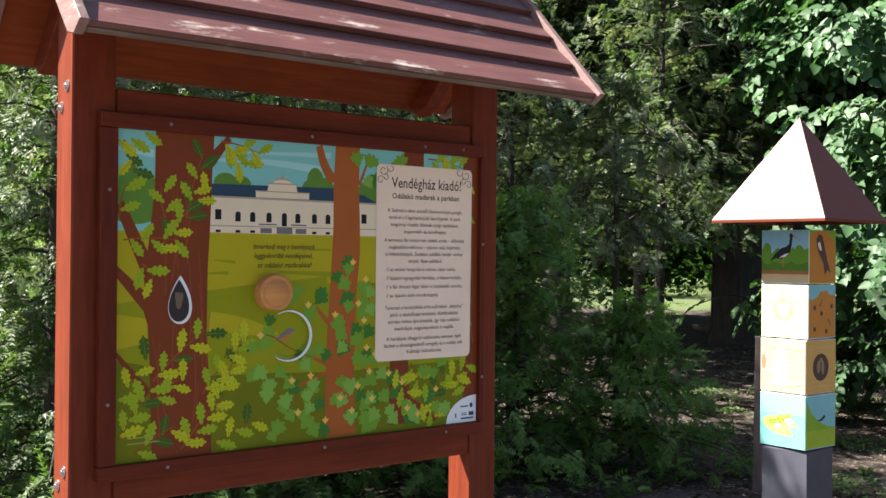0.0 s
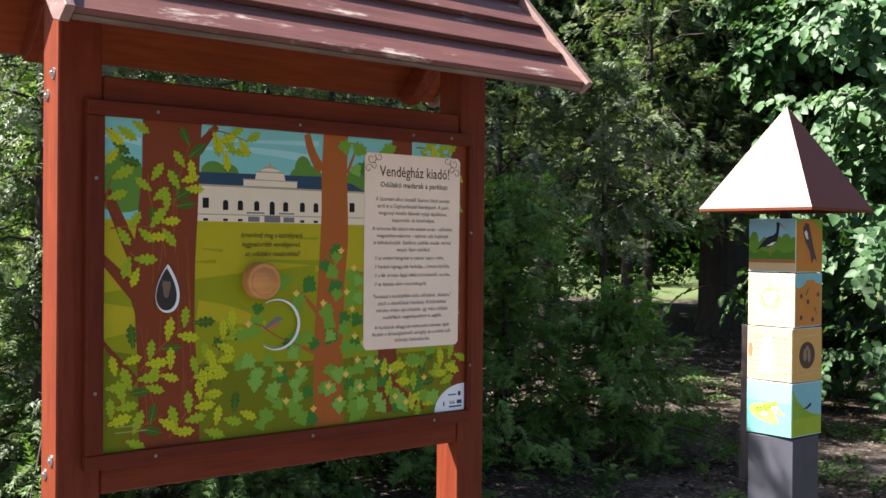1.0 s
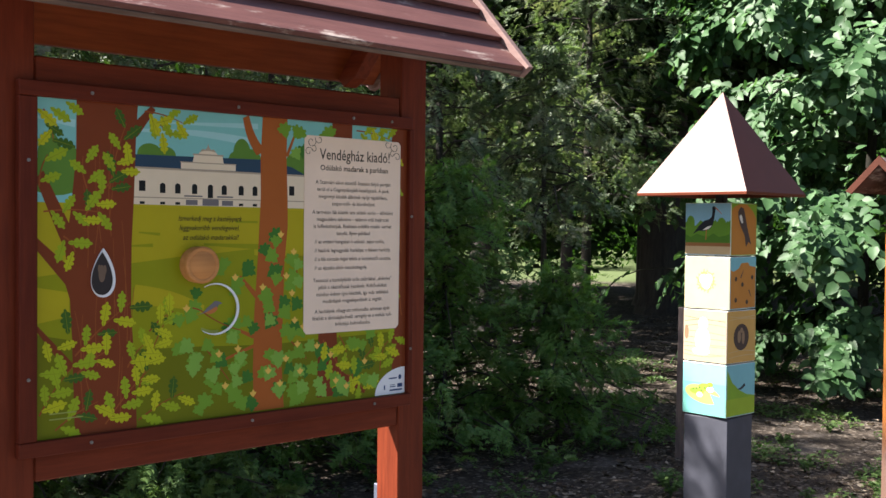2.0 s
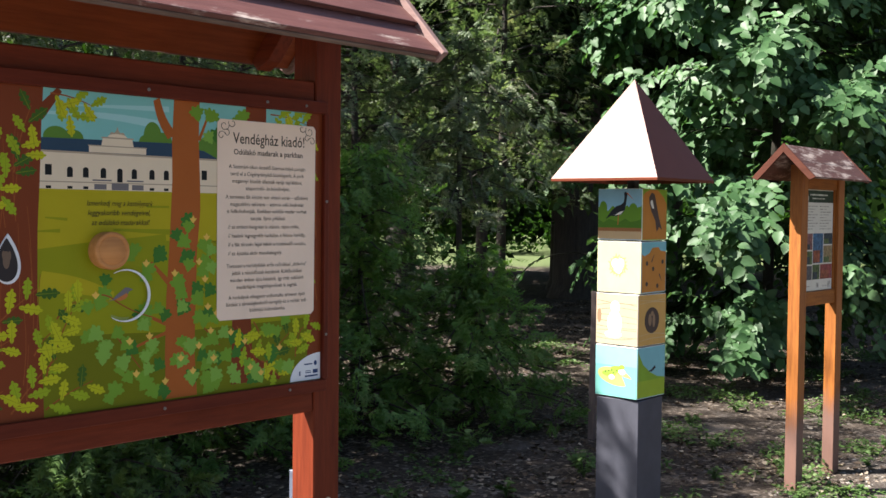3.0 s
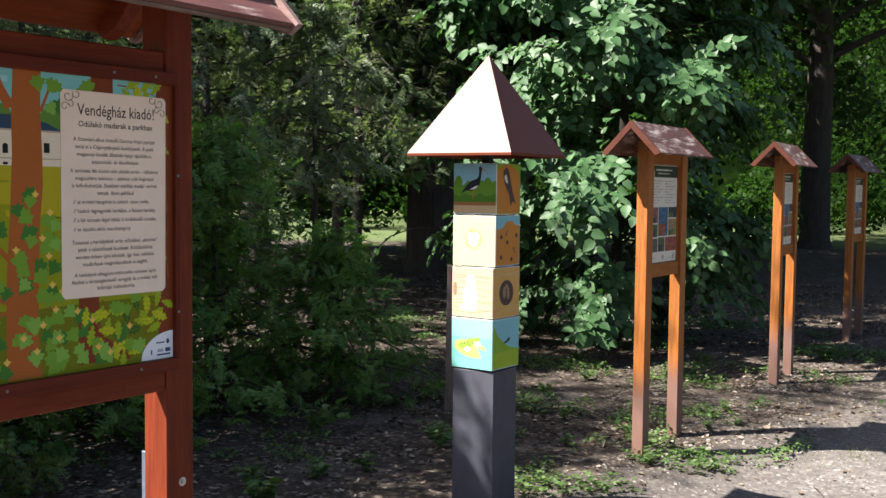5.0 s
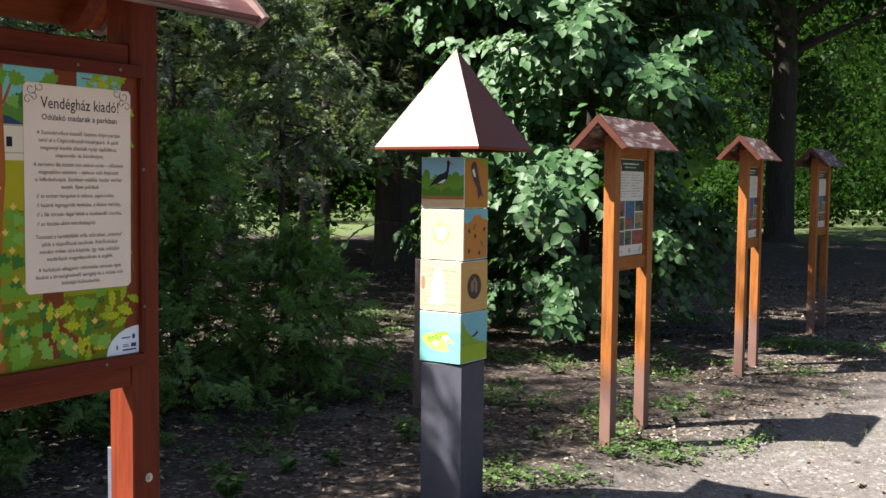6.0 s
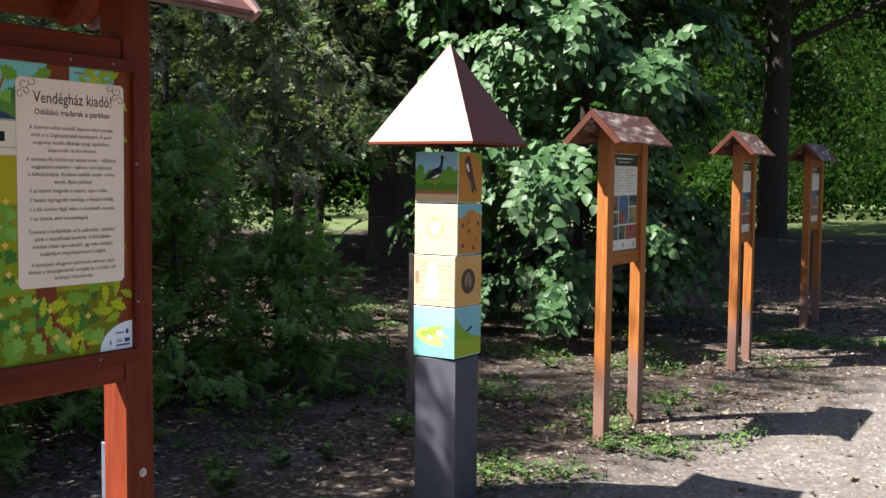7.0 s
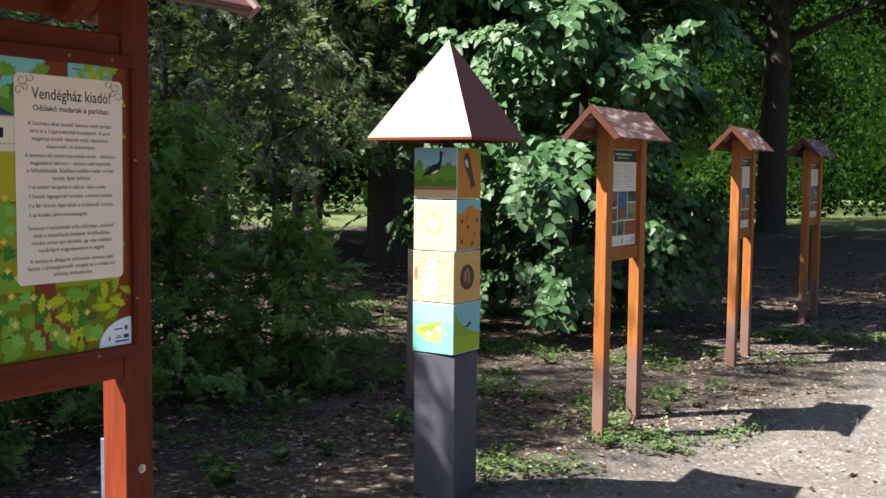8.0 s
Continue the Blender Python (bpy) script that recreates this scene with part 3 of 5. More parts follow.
for k in range(16):
    u = 0.115 + 0.0088 * k
    v0 = rb.uniform(0.0, 0.55)
    bark_lines.append(strip(u, v0, u + rb.uniform(-0.02, 0.02), min(PH - 0.01, v0 + rb.uniform(0.12, 0.28)), 0.0011, 0.0006, rb.uniform(-0.012, 0.012)))
shapes_on_panel("printed_bark_line", bark_lines, 12, PRINT["twig"])
shapes_on_panel("printed_maple_trunk", [[(0.645, PH), (0.639, 0.72), (0.640, 0.61), (0.632, 0.45), (0.621, 0.287), (0.617, 0.126), (0.620, 0.004), (0.722, 0.004), (0.713, 0.135), (0.717, 0.282), (0.721, 0.414), (0.732, 0.53), (0.731, 0.61), (0.726, 0.727), (0.729, PH)],
                                        strip(0.59, PH - 0.003, 0.640, 0.735, 0.011, 0.016, -0.008), strip(0.727, 0.73, 0.765, PH - 0.02, 0.005, 0.003), strip(0.573, 0.388, 0.628, 0.33, 0.004, 0.008), strip(0.53, 0.255, 0.62, 0.215, 0.003, 0.006), strip(0.50, 0.15, 0.62, 0.19, 0.003, 0.005)], 11, PRINT["trunk_light"])
shapes_on_panel("printed_back_trunk", [[(0.889, 0.6), (0.964, 0.6), (0.964, PH), (0.889, PH)], [(0.84, 0.02), (0.92, 0.02), (0.91, 0.22), (0.843, 0.22)], strip(0.90, 0.10, 1.02, 0.02, 0.012, 0.006), [(1.128, 0.002), (PW, 0.002), (PW, PH), (1.120, PH), (1.124, 0.5)]], 11, PRINT["trunk_dark"])

OAK_LINES = [(0.0, 0.80, 0.085, 0.83, 6), (0.02, 0.81, 0.045, 0.73, 5), (0.285, 0.825, 0.40, 0.80, 7), (0.30, 0.81, 0.36, 0.76, 4), (0.11, 0.53, 0.25, 0.70, 9), (0.19, 0.62, 0.235, 0.79, 7), (0.01, 0.62, 0.03, 0.70, 3),
             (0.02, 0.56, 0.17, 0.56, 6), (0.13, 0.62, 0.12, 0.70, 3), (0.07, 0.50, 0.10, 0.46, 3), (0.10, 0.20, 0.25, 0.33, 8), (0.0, 0.15, 0.09, 0.27, 5), (0.01, 0.06, 0.10, 0.18, 8), (0.10, 0.15, 0.19, 0.21, 5),
             (0.18, 0.02, 0.30, 0.15, 9), (0.05, 0.02, 0.16, 0.08, 6), (0.27, 0.10, 0.36, 0.30, 9), (0.30, 0.25, 0.37, 0.30, 4), (0.27, 0.02, 0.40, 0.08, 6), (0.24, 0.16, 0.29, 0.22, 4),
             (0.86, 0.19, 0.93, 0.08, 6), (0.92, 0.20, 0.95, 0.13, 3), (0.95, 0.05, 1.06, 0.16, 7), (1.05, 0.12, 1.15, 0.19, 6), (1.08, 0.08, 1.10, 0.16, 4), (0.95, 0.08, 1.02, 0.02, 4), (0.98, 0.822, 1.12, 0.800, 7), (1.03, 0.836, 1.10, 0.812, 4), (1.16, 0.45, 1.165, 0.75, 7), (1.165, 0.25, 1.16, 0.40, 4)]
MAPLE_SPOTS = [(0.39, 0.20), (0.42, 0.15), (0.45, 0.19), (0.47, 0.12), (0.50, 0.16), (0.54, 0.13), (0.56, 0.17), (0.52, 0.07), (0.46, 0.05), (0.57, 0.05), (0.61, 0.04), (0.40, 0.29), (0.42, 0.33), (0.55, 0.37), (0.53, 0.41), (0.59, 0.40), (0.60, 0.25),
               (0.56, 0.27), (0.53, 0.22), (0.58, 0.10), (0.67, 0.46), (0.70, 0.49), (0.69, 0.42), (0.72, 0.37), (0.74, 0.32), (0.70, 0.27), (0.66, 0.28), (0.75, 0.24), (0.68, 0.17), (0.72, 0.13), (0.76, 0.17), (0.70, 0.06), (0.74, 0.03), (0.79, 0.05), (0.80, 0.12),
               (0.83, 0.16), (0.78, 0.22), (0.85, 0.06), (0.88, 0.13), (0.90, 0.05), (0.94, 0.03), (0.98, 0.16), (1.02, 0.18), (1.01, 0.10), (1.03, 0.05), (0.66, 0.10), (0.77, 0.09), (0.75, 0.82), (0.80, 0.80), (0.84, 0.815), (0.88, 0.80), (0.70, 0.83), (0.77, 0.76), (1.16, 0.22), (0.64, 0.34), (0.745, 0.44), (0.77, 0.39)]
oak, maple = oak_outline(), maple_outline()
ro = random.Random(8)
ribs = []
oaks, twigs, maples, blooms = {"oak_bright": [], "oak_green": [], "oak_shade": []}, [], {"maple": [], "maple_pale": [], "maple_shade": []}, []


def fits(o):
    return all(0.002 < x < PW - 0.002 and 0.002 < y < PH - 0.002 for x, y in o)


def trimmed(o):
    return [(min(max(x, 0.002), PW - 0.002), min(max(y, 0.002), PH - 0.002)) for x, y in o]


for x0, y0, x1, y1, n in OAK_LINES:
    n = max(3, round(0.9 * n))
    a = math.atan2(y1 - y0, x1 - x0)
    twigs.append(strip(x0, y0, x1, y1, 0.0022, 0.001, 0.006))
    for k in range(n):
        s = (k + 0.5) / n
        o = turned(oak, x0 + (x1 - x0) * s + ro.uniform(-.006, .006), y0 + (y1 - y0) * s + ro.uniform(-.006, .006), a + (0.85 if k % 2 else -0.85) + ro.uniform(-.2, .2), ro.uniform(0.052, 0.066))
        if not fits(o[8:-8]):
            if fits([o[16], o[-16]]):
                oaks["oak_green"].append(trimmed(o))
        else:
            o = trimmed(o)
            ribs.append(strip((o[0][0] + o[-1][0]) / 2, (o[0][1] + o[-1][1]) / 2, (o[32][0] + o[33][0]) / 2, (o[32][1] + o[33][1]) / 2, 0.0008, 0.0003, 0.0, 2))
            oaks[ro.choice(("oak_bright", "oak_bright", "oak_green", "oak_green", "oak_shade"))].append(o)
for u, v in MAPLE_SPOTS:
    for _ in range(2):
        o = turned(maple, u + ro.uniform(-.026, .026), v + ro.uniform(-.022, .022), ro.uniform(-2.6, -0.5), ro.uniform(0.042, 0.060))
        if fits(o):
            maples[ro.choice(("maple", "maple_pale", "maple", "maple_shade"))].append(o)
    if ro.random() < 0.45 and 0.02 < v < 0.8:
        b = [(r * math.cos(t), r * math.sin(t)) for t, r in ((0.0, 0.6), (0.5, 1.1), (0.9, 0.7), (1.57, 1.2), (2.2, 0.7), (2.6, 1.1), (3.14, 0.6), (4.7, 0.6))]
        blooms.append(turned(b, u + 0.008, v + 0.012, 0, 0.0125))
shapes_on_panel("printed_twig", [t for t in twigs if fits(t)] + [strip(0.47, 0.19, 0.54, 0.10, 0.002, 0.0015), strip(0.74, 0.20, 0.80, 0.14, 0.002, 0.0015), strip(0.74, 0.44, 0.785, 0.36, 0.002, 0.0015)], 13, PRINT["twig"])
for lay, n in ((14, "oak_shade"), (16, "oak_green"), (17, "oak_bright")):
    shapes_on_panel("printed_oak_foliage", oaks[n], lay, PRINT[n])
for lay, n in ((15, "maple_shade"), (18, "maple"), (19, "maple_pale")):
    shapes_on_panel("printed_maple_foliage", maples[n], lay, PRINT[n])
shapes_on_panel("printed_leaf_rib", ribs, 18, PRINT["oak_rib"])
shapes_on_panel("printed_bloom", blooms, 20, PRINT["bloom"])


def words(lines, material, parent, place, name="lettering", label=""):
    """Lettering as one mesh: lines of (text, u, v, width, height, slant, weight); u is the middle, or the start where width is given negative."""
    V, F = [], []
    for text, u, v, width, height, slant, weight in lines:
        cu = bpy.data.curves.new("line", "FONT")
        cu.body, cu.size, cu.resolution_u, cu.offset = text, 1.0, 2, weight
        tmp = bpy.data.objects.new("line", cu)
        scene.collection.objects.link(tmp)
        me = bpy.data.meshes.new_from_object(tmp.evaluated_get(bpy.context.evaluated_depsgraph_get()))
        bpy.data.objects.remove(tmp)
        xs = [p.co.x for p in me.vertices]
        lo, span = min(xs), max(xs) - min(xs)
        k = abs(width) / span
        off = len(V)
        for p in me.vertices:
            x = (p.co.x - lo) * k - (abs(width) / 2 if width > 0 else 0) + slant * p.co.y * height
            V.append(place(u + x, v + (p.co.y - 0.33) * height))
        F.extend([tuple(off + i for i in f.vertices) for f in me.polygons])
        bpy.data.meshes.remove(me)
    me = bpy.data.meshes.new(name)
    me.from_pydata(V, [], F)
    me.materials.append(material)
    return part(name, me, None, parent, label)


def panel_place(layer):
    return lambda u, v: (PX0 - 1.578 + u, 2.552 - 2.615 - layer * 0.00006, PZ0 + v)


for line in (("Ismerkedj meg a kastélypark", 0.480, 0.548, 0.194, 0.021, 0.25, 0.0), ("leggyakoribb vendégeivel,", 0.478, 0.523, 0.184, 0.021, 0.25, 0.0),
             ("az odúlakó madarakkal!", 0.481, 0.497, 0.170, 0.021, 0.25, 0.0)):
    words([line], PRINT["ink"], panel, panel_place(22), "printed_invitation_line")

# the cream notice
sheet = [(0.788, 0.222), (0.798, 0.211), (1.140, 0.210), (1.151, 0.221), (1.155, 0.785), (1.146, 0.796), (0.798, 0.797), (0.788, 0.786)]
notice = shapes_on_panel("notice_sheet", [sheet], 23, PRINT["cream"], "cream printed notice sheet with dark lettering", 0.0012)
lines = [("Vendégház kiadó!", 0.976, 0.744, 0.268, 0.046, 0, 0.006), ("Odúlakó madarak a parkban", 0.974, 0.704, 0.258, 0.023, 0, 0.012)]
BODY = [("A Szatmári-síkot átszelő Szamos folyó partján", 0.661, 0.286), ("terül el a Cégénydányádi kastélypark. A park", 0.640, 0.275), ("megannyi kisebb állatnak nyújt táplálékot,", 0.619, 0.262), ("szaporodó- és búvóhelyet.", 0.598, 0.165),
        ("A termetes fák között tett sétánk során – időnként", 0.572, 0.308), ("magasabbra tekintve – számos odú bejáratát", 0.551, 0.275), ("is felfedezhetjük. Ezekben sokféle madár verhet", 0.530, 0.298), ("tanyát. Ilyen például:", 0.509, 0.130),
        ("Tavasszal a harkályfélék erős csőrükkel „dobolva”", 0.369, 0.300), ("jelzik a nászidőszak kezdetét. Költőodúikat", 0.348, 0.262), ("minden évben újra készítik, így más odúlakó", 0.327, 0.275), ("madárfajok megtelepedését is segítik.", 0.306, 0.228),
        ("A harkályok elhagyott otthonaiba szívesen építi", 0.276, 0.286), ("fészkét a társaságkedvelő seregély és a mókás toll-", 0.256, 0.304), ("bóbitájú búbosbanka.", 0.236, 0.134)]
lines += [(s, 0.971, v, w, 0.0158, 0, 0.004) for s, v, w in BODY]
lines += [("// az emberi hangokat is utánzó, zajos csóka,", 0.826, 0.484, -0.265, 0.0158, 0, 0.004), ("// hazánk legnagyobb harkálya, a fekete harkály,", 0.826, 0.458, -0.290, 0.0158, 0, 0.004),
          ("// a fák törzsén fejjel lefelé is közlekedő csuszka,", 0.826, 0.432, -0.292, 0.0158, 0, 0.004), ("// az éjszaka aktív macskabagoly.", 0.826, 0.406, -0.198, 0.0158, 0, 0.004)]
words(lines, PRINT["ink"], panel, lambda u, v: (PX0 - 1.578 + u, 2.552 - 2.615 - 23 * 0.00006 - 0.0016, PZ0 + v), "notice_lettering")
# scrolls at the upper corners of the notice
for mir in (1, -1):
    scroll = bmesh.new()
    for cu_, cv, r0, turns, st in ((0.022, -0.018, 0.014, 1.3, 0.4), (0.050, -0.010, 0.012, -1.2, 2.2), (0.012, -0.048, 0.012, -1.3, 0.2), (0.030, -0.040, 0.010, 1.1, 3.0)):
        ctr = (0.790 if mir > 0 else 1.152)
        pts = []
        for k in range(15):
            s = k / 14
            r = r0 * (0.35 + 0.85 * s)
            a = st + turns * math.tau * 0.75 * s
            pts.append((PX0 - 1.578 + ctr + mir * (cu_ + r * math.cos(a)), 2.552 - 2.615 - 23 * 0.00006 - 0.0016, PZ0 + 0.797 + cv + r * math.sin(a)))
        tube(pts, [0.0009] * 15, 4, scroll)
    part("notice_scroll", scroll, PRINT["ink"], panel)

# white badge with small unreadable marks
badge = [(PW - 0.002, 0.002)] + oval(PW - 0.002, 0.002, 0.120, 0.084, 14, math.pi / 2, math.pi)
shapes_on_panel("printed_badge", [badge], 24, PRINT["white"], "white corner badge with small blue marks", 0.0004)
shapes_on_panel("printed_badge_mark", [[(1.115, 0.050), (1.148, 0.050), (1.148, 0.054), (1.115, 0.054)], oval(1.160, 0.054, 0.006, 0.008), [(1.150, 0.022), (1.170, 0.022), (1.170, 0.034), (1.150, 0.034)],
                                       [(1.118, 0.012), (1.170, 0.012), (1.170, 0.017), (1.118, 0.017)], [(1.095, 0.018), (1.100, 0.018), (1.100, 0.032), (1.095, 0.032)], [(1.120, 0.024), (1.143, 0.024), (1.143, 0.027), (1.120, 0.027)], [(1.120, 0.030), (1.140, 0.030), (1.140, 0.032), (1.120, 0.032)]], 27, PRINT["navy"], "", 0.0005)

# turned wooden knob, the ring beside it and the drop-shaped peephole
def on_panel_disc(name, u, v, profile, material, label, seg=36):
    bm = bmesh.new()
    rings = []
    for r, out in profile:
        rings.append([bm.verts.new((PX0 - 1.578 + u + r * math.cos(k * math.tau / seg), 2.552 - 2.615 - out, PZ0 + v + r * math.sin(k * math.tau / seg))) for k in range(seg)])
    for a, b in zip(rings, rings[1:]):
        for k in range(seg):
            f = bm.faces.new((a[k], a[(k + 1) % seg], b[(k + 1) % seg], b[k]))
            f.smooth = True
    bm.faces.new(rings[-1])
    bmesh.ops.recalc_face_normals(bm, faces=bm.faces)
    return part(name, bm, material, panel, label)


on_panel_disc("knob", 0.436, 0.423, [(0.049, 0.0), (0.050, 0.036), (0.049, 0.0395), (0.0465, 0.041), (0.040, 0.041), (0.039, 0.0395), (0.037, 0.0395), (0.036, 0.041), (0.002, 0.041)], grain_knob, "round turned wooden knob")
ring_bm = bmesh.new()
for k in range(30):
    a0, a1 = [math.radians(-125 + 245 * j / 30) for j in (k, k + 1)]
    w = [0.0005 + 0.0062 * max(0.0, math.sin((j / 30) * math.pi)) for j in (k, k + 1)]
    extrude_poly([(0.492 + (0.072 - w[0]) * math.cos(a0), 0.301 + (0.070 - w[0]) * math.sin(a0)), (0.492 + 0.073 * math.cos(a0), 0.301 + 0.071 * math.sin(a0)),
                  (0.492 + 0.073 * math.cos(a1), 0.301 + 0.071 * math.sin(a1)), (0.492 + (0.072 - w[1]) * math.cos(a1), 0.301 + (0.070 - w[1]) * math.sin(a1))], 0.003, ring_bm)
bmesh.ops.translate(ring_bm, vec=(PX0 - 1.578, 2.552 - 2.615 - 0.012, PZ0), verts=ring_bm.verts)
part("ring", ring_bm, PRINT["white"], panel, "pale crescent edge of a round peephole")
shapes_on_panel("printed_bird", [[(0.440, 0.286), (0.458, 0.292), (0.470, 0.304), (0.484, 0.314), (0.494, 0.322), (0.505, 0.321), (0.518, 0.315), (0.507, 0.312), (0.502, 0.304), (0.488, 0.298), (0.470, 0.292)]], 22, PRINT["blue_grey"])
shapes_on_panel("printed_bird_breast", [[(0.464, 0.291), (0.482, 0.299), (0.499, 0.307), (0.503, 0.300), (0.494, 0.291), (0.478, 0.286)]], 23, PRINT["rust"])
shapes_on_panel("printed_bird_branch", [strip(0.425, 0.306, 0.470, 0.284, 0.0022, 0.0018, 0.004), strip(0.470, 0.284, 0.572, 0.238, 0.0018, 0.0014, -0.004)], 21, PRINT["twig"])
shapes_on_panel("printed_ring_caption", [strip(0.452, 0.248, 0.505, 0.238, 0.004, 0.004, -0.004)], 22, PRINT["faint"])
shapes_on_panel("printed_corner_note", [[(0.035, 0.060), (0.105, 0.060), (0.105, 0.063), (0.035, 0.063)], [(0.035, 0.046), (0.120, 0.046), (0.120, 0.049), (0.035, 0.049)]], 22, PRINT["faint"])


def drop(u, v, s):
    return [(u + s * 0.60 * math.sin(t) * math.sin(t / 2) ** 0.9, v + s * 0.92 * math.cos(t)) for t in np.linspace(0, math.tau, 32, endpoint=False)]


shapes_on_panel("peephole_rim", [drop(0.172, 0.407, 0.068)], 21, PRINT["white"], "white rim of a drop-shaped peephole", 0.005)
shapes_on_panel("peephole_picture", [drop(0.168, 0.405, 0.059)], 21, PRINT["photo"], "", 0.0058)
shapes_on_panel("peephole_bird", [oval(0.167, 0.405, 0.009, 0.022), oval(0.160, 0.418, 0.004, 0.010), oval(0.175, 0.415, 0.004, 0.012)], 21, PRINT["owl"], "", 0.0063)

# ---- the totem of turning cubes ----
TX, TY, TTURN = 4.234, 2.722, 3.0
CUBE = 0.2328
totem = base("cube_totem", TX, TY, 0, "four printed turning cubes on dark post under brown pyramid roof", "totem", turn=TTURN)
part("column", box(-0.112, 0.112, -0.112, 0.112, -0.02, 0.692, 0.003), grey_coat, totem, "dark grey coated square column")
part("axle", box(-0.02, 0.02, -0.02, 0.02, 0.69, 1.74, 0), dark_core, totem)
white_print = plain("white_cube_edge", (0.75, 0.74, 0.70), 0.45)
CP = {n: plain("cube_" + n, c, 0.45, 0, 0.06, 9.0, 0, 0.15) for n, c in {
    "sky": (0.22, 0.42, 0.55), "bush": (0.10, 0.22, 0.02), "grass": (0.06, 0.15, 0.015), "soil": (0.25, 0.11, 0.04), "sand": (0.46, 0.33, 0.18), "black": (0.012, 0.014, 0.02),
    "cliff": (0.42, 0.17, 0.03), "straw": (0.46, 0.42, 0.25), "nest": (0.32, 0.26, 0.11), "egg": (0.66, 0.65, 0.61), "board": (0.40, 0.31, 0.22), "board_line": (0.22, 0.14, 0.085), "hollow": (0.05, 0.032, 0.028),
    "ochre": (0.48, 0.28, 0.08), "water": (0.15, 0.40, 0.36), "pad": (0.38, 0.42, 0.12), "frog": (0.22, 0.38, 0.05), "hill": (0.17, 0.30, 0.02), "meadow": (0.24, 0.34, 0.02), "teal": (0.16, 0.38, 0.43), "pale_water": (0.2, 0.46, 0.48), "rust": (0.45, 0.10, 0.04), "feather": (0.06, 0.04, 0.04)}.items()}
SQUARE = [(0.008, 0.008), (0.992, 0.008), (0.992, 0.992), (0.008, 0.992)]


def band(v0, v1, wob=0.0, n=1):
    return [(0.008, v0), (0.992, v0)] + [(0.992 - 0.984 * k / n, v1 + wob * math.sin(2.3 * k + 1)) for k in range(n + 1)]


def cube_face(cube, face, outlines, layer, material, name):
    """Printed shapes on the cube's west (0) or south (1) side; outlines in shares of the side."""
    for k, o in enumerate(outlines):
        bm = extrude_poly([((u - 0.5) * CUBE, (v - 0.5) * CH) for u, v in o], 0.0004)
        bmesh.ops.translate(bm, vec=(0, -CUBE / 2 - 0.0008 - layer * 0.00006 - (k % 12) * 0.000004, 0), verts=bm.verts)
        if face == 0:
            bmesh.ops.rotate(bm, matrix=Matrix.Rotation(-math.pi / 2, 3, "Z"), verts=bm.verts)
        part(name, bm, CP[material], cube)


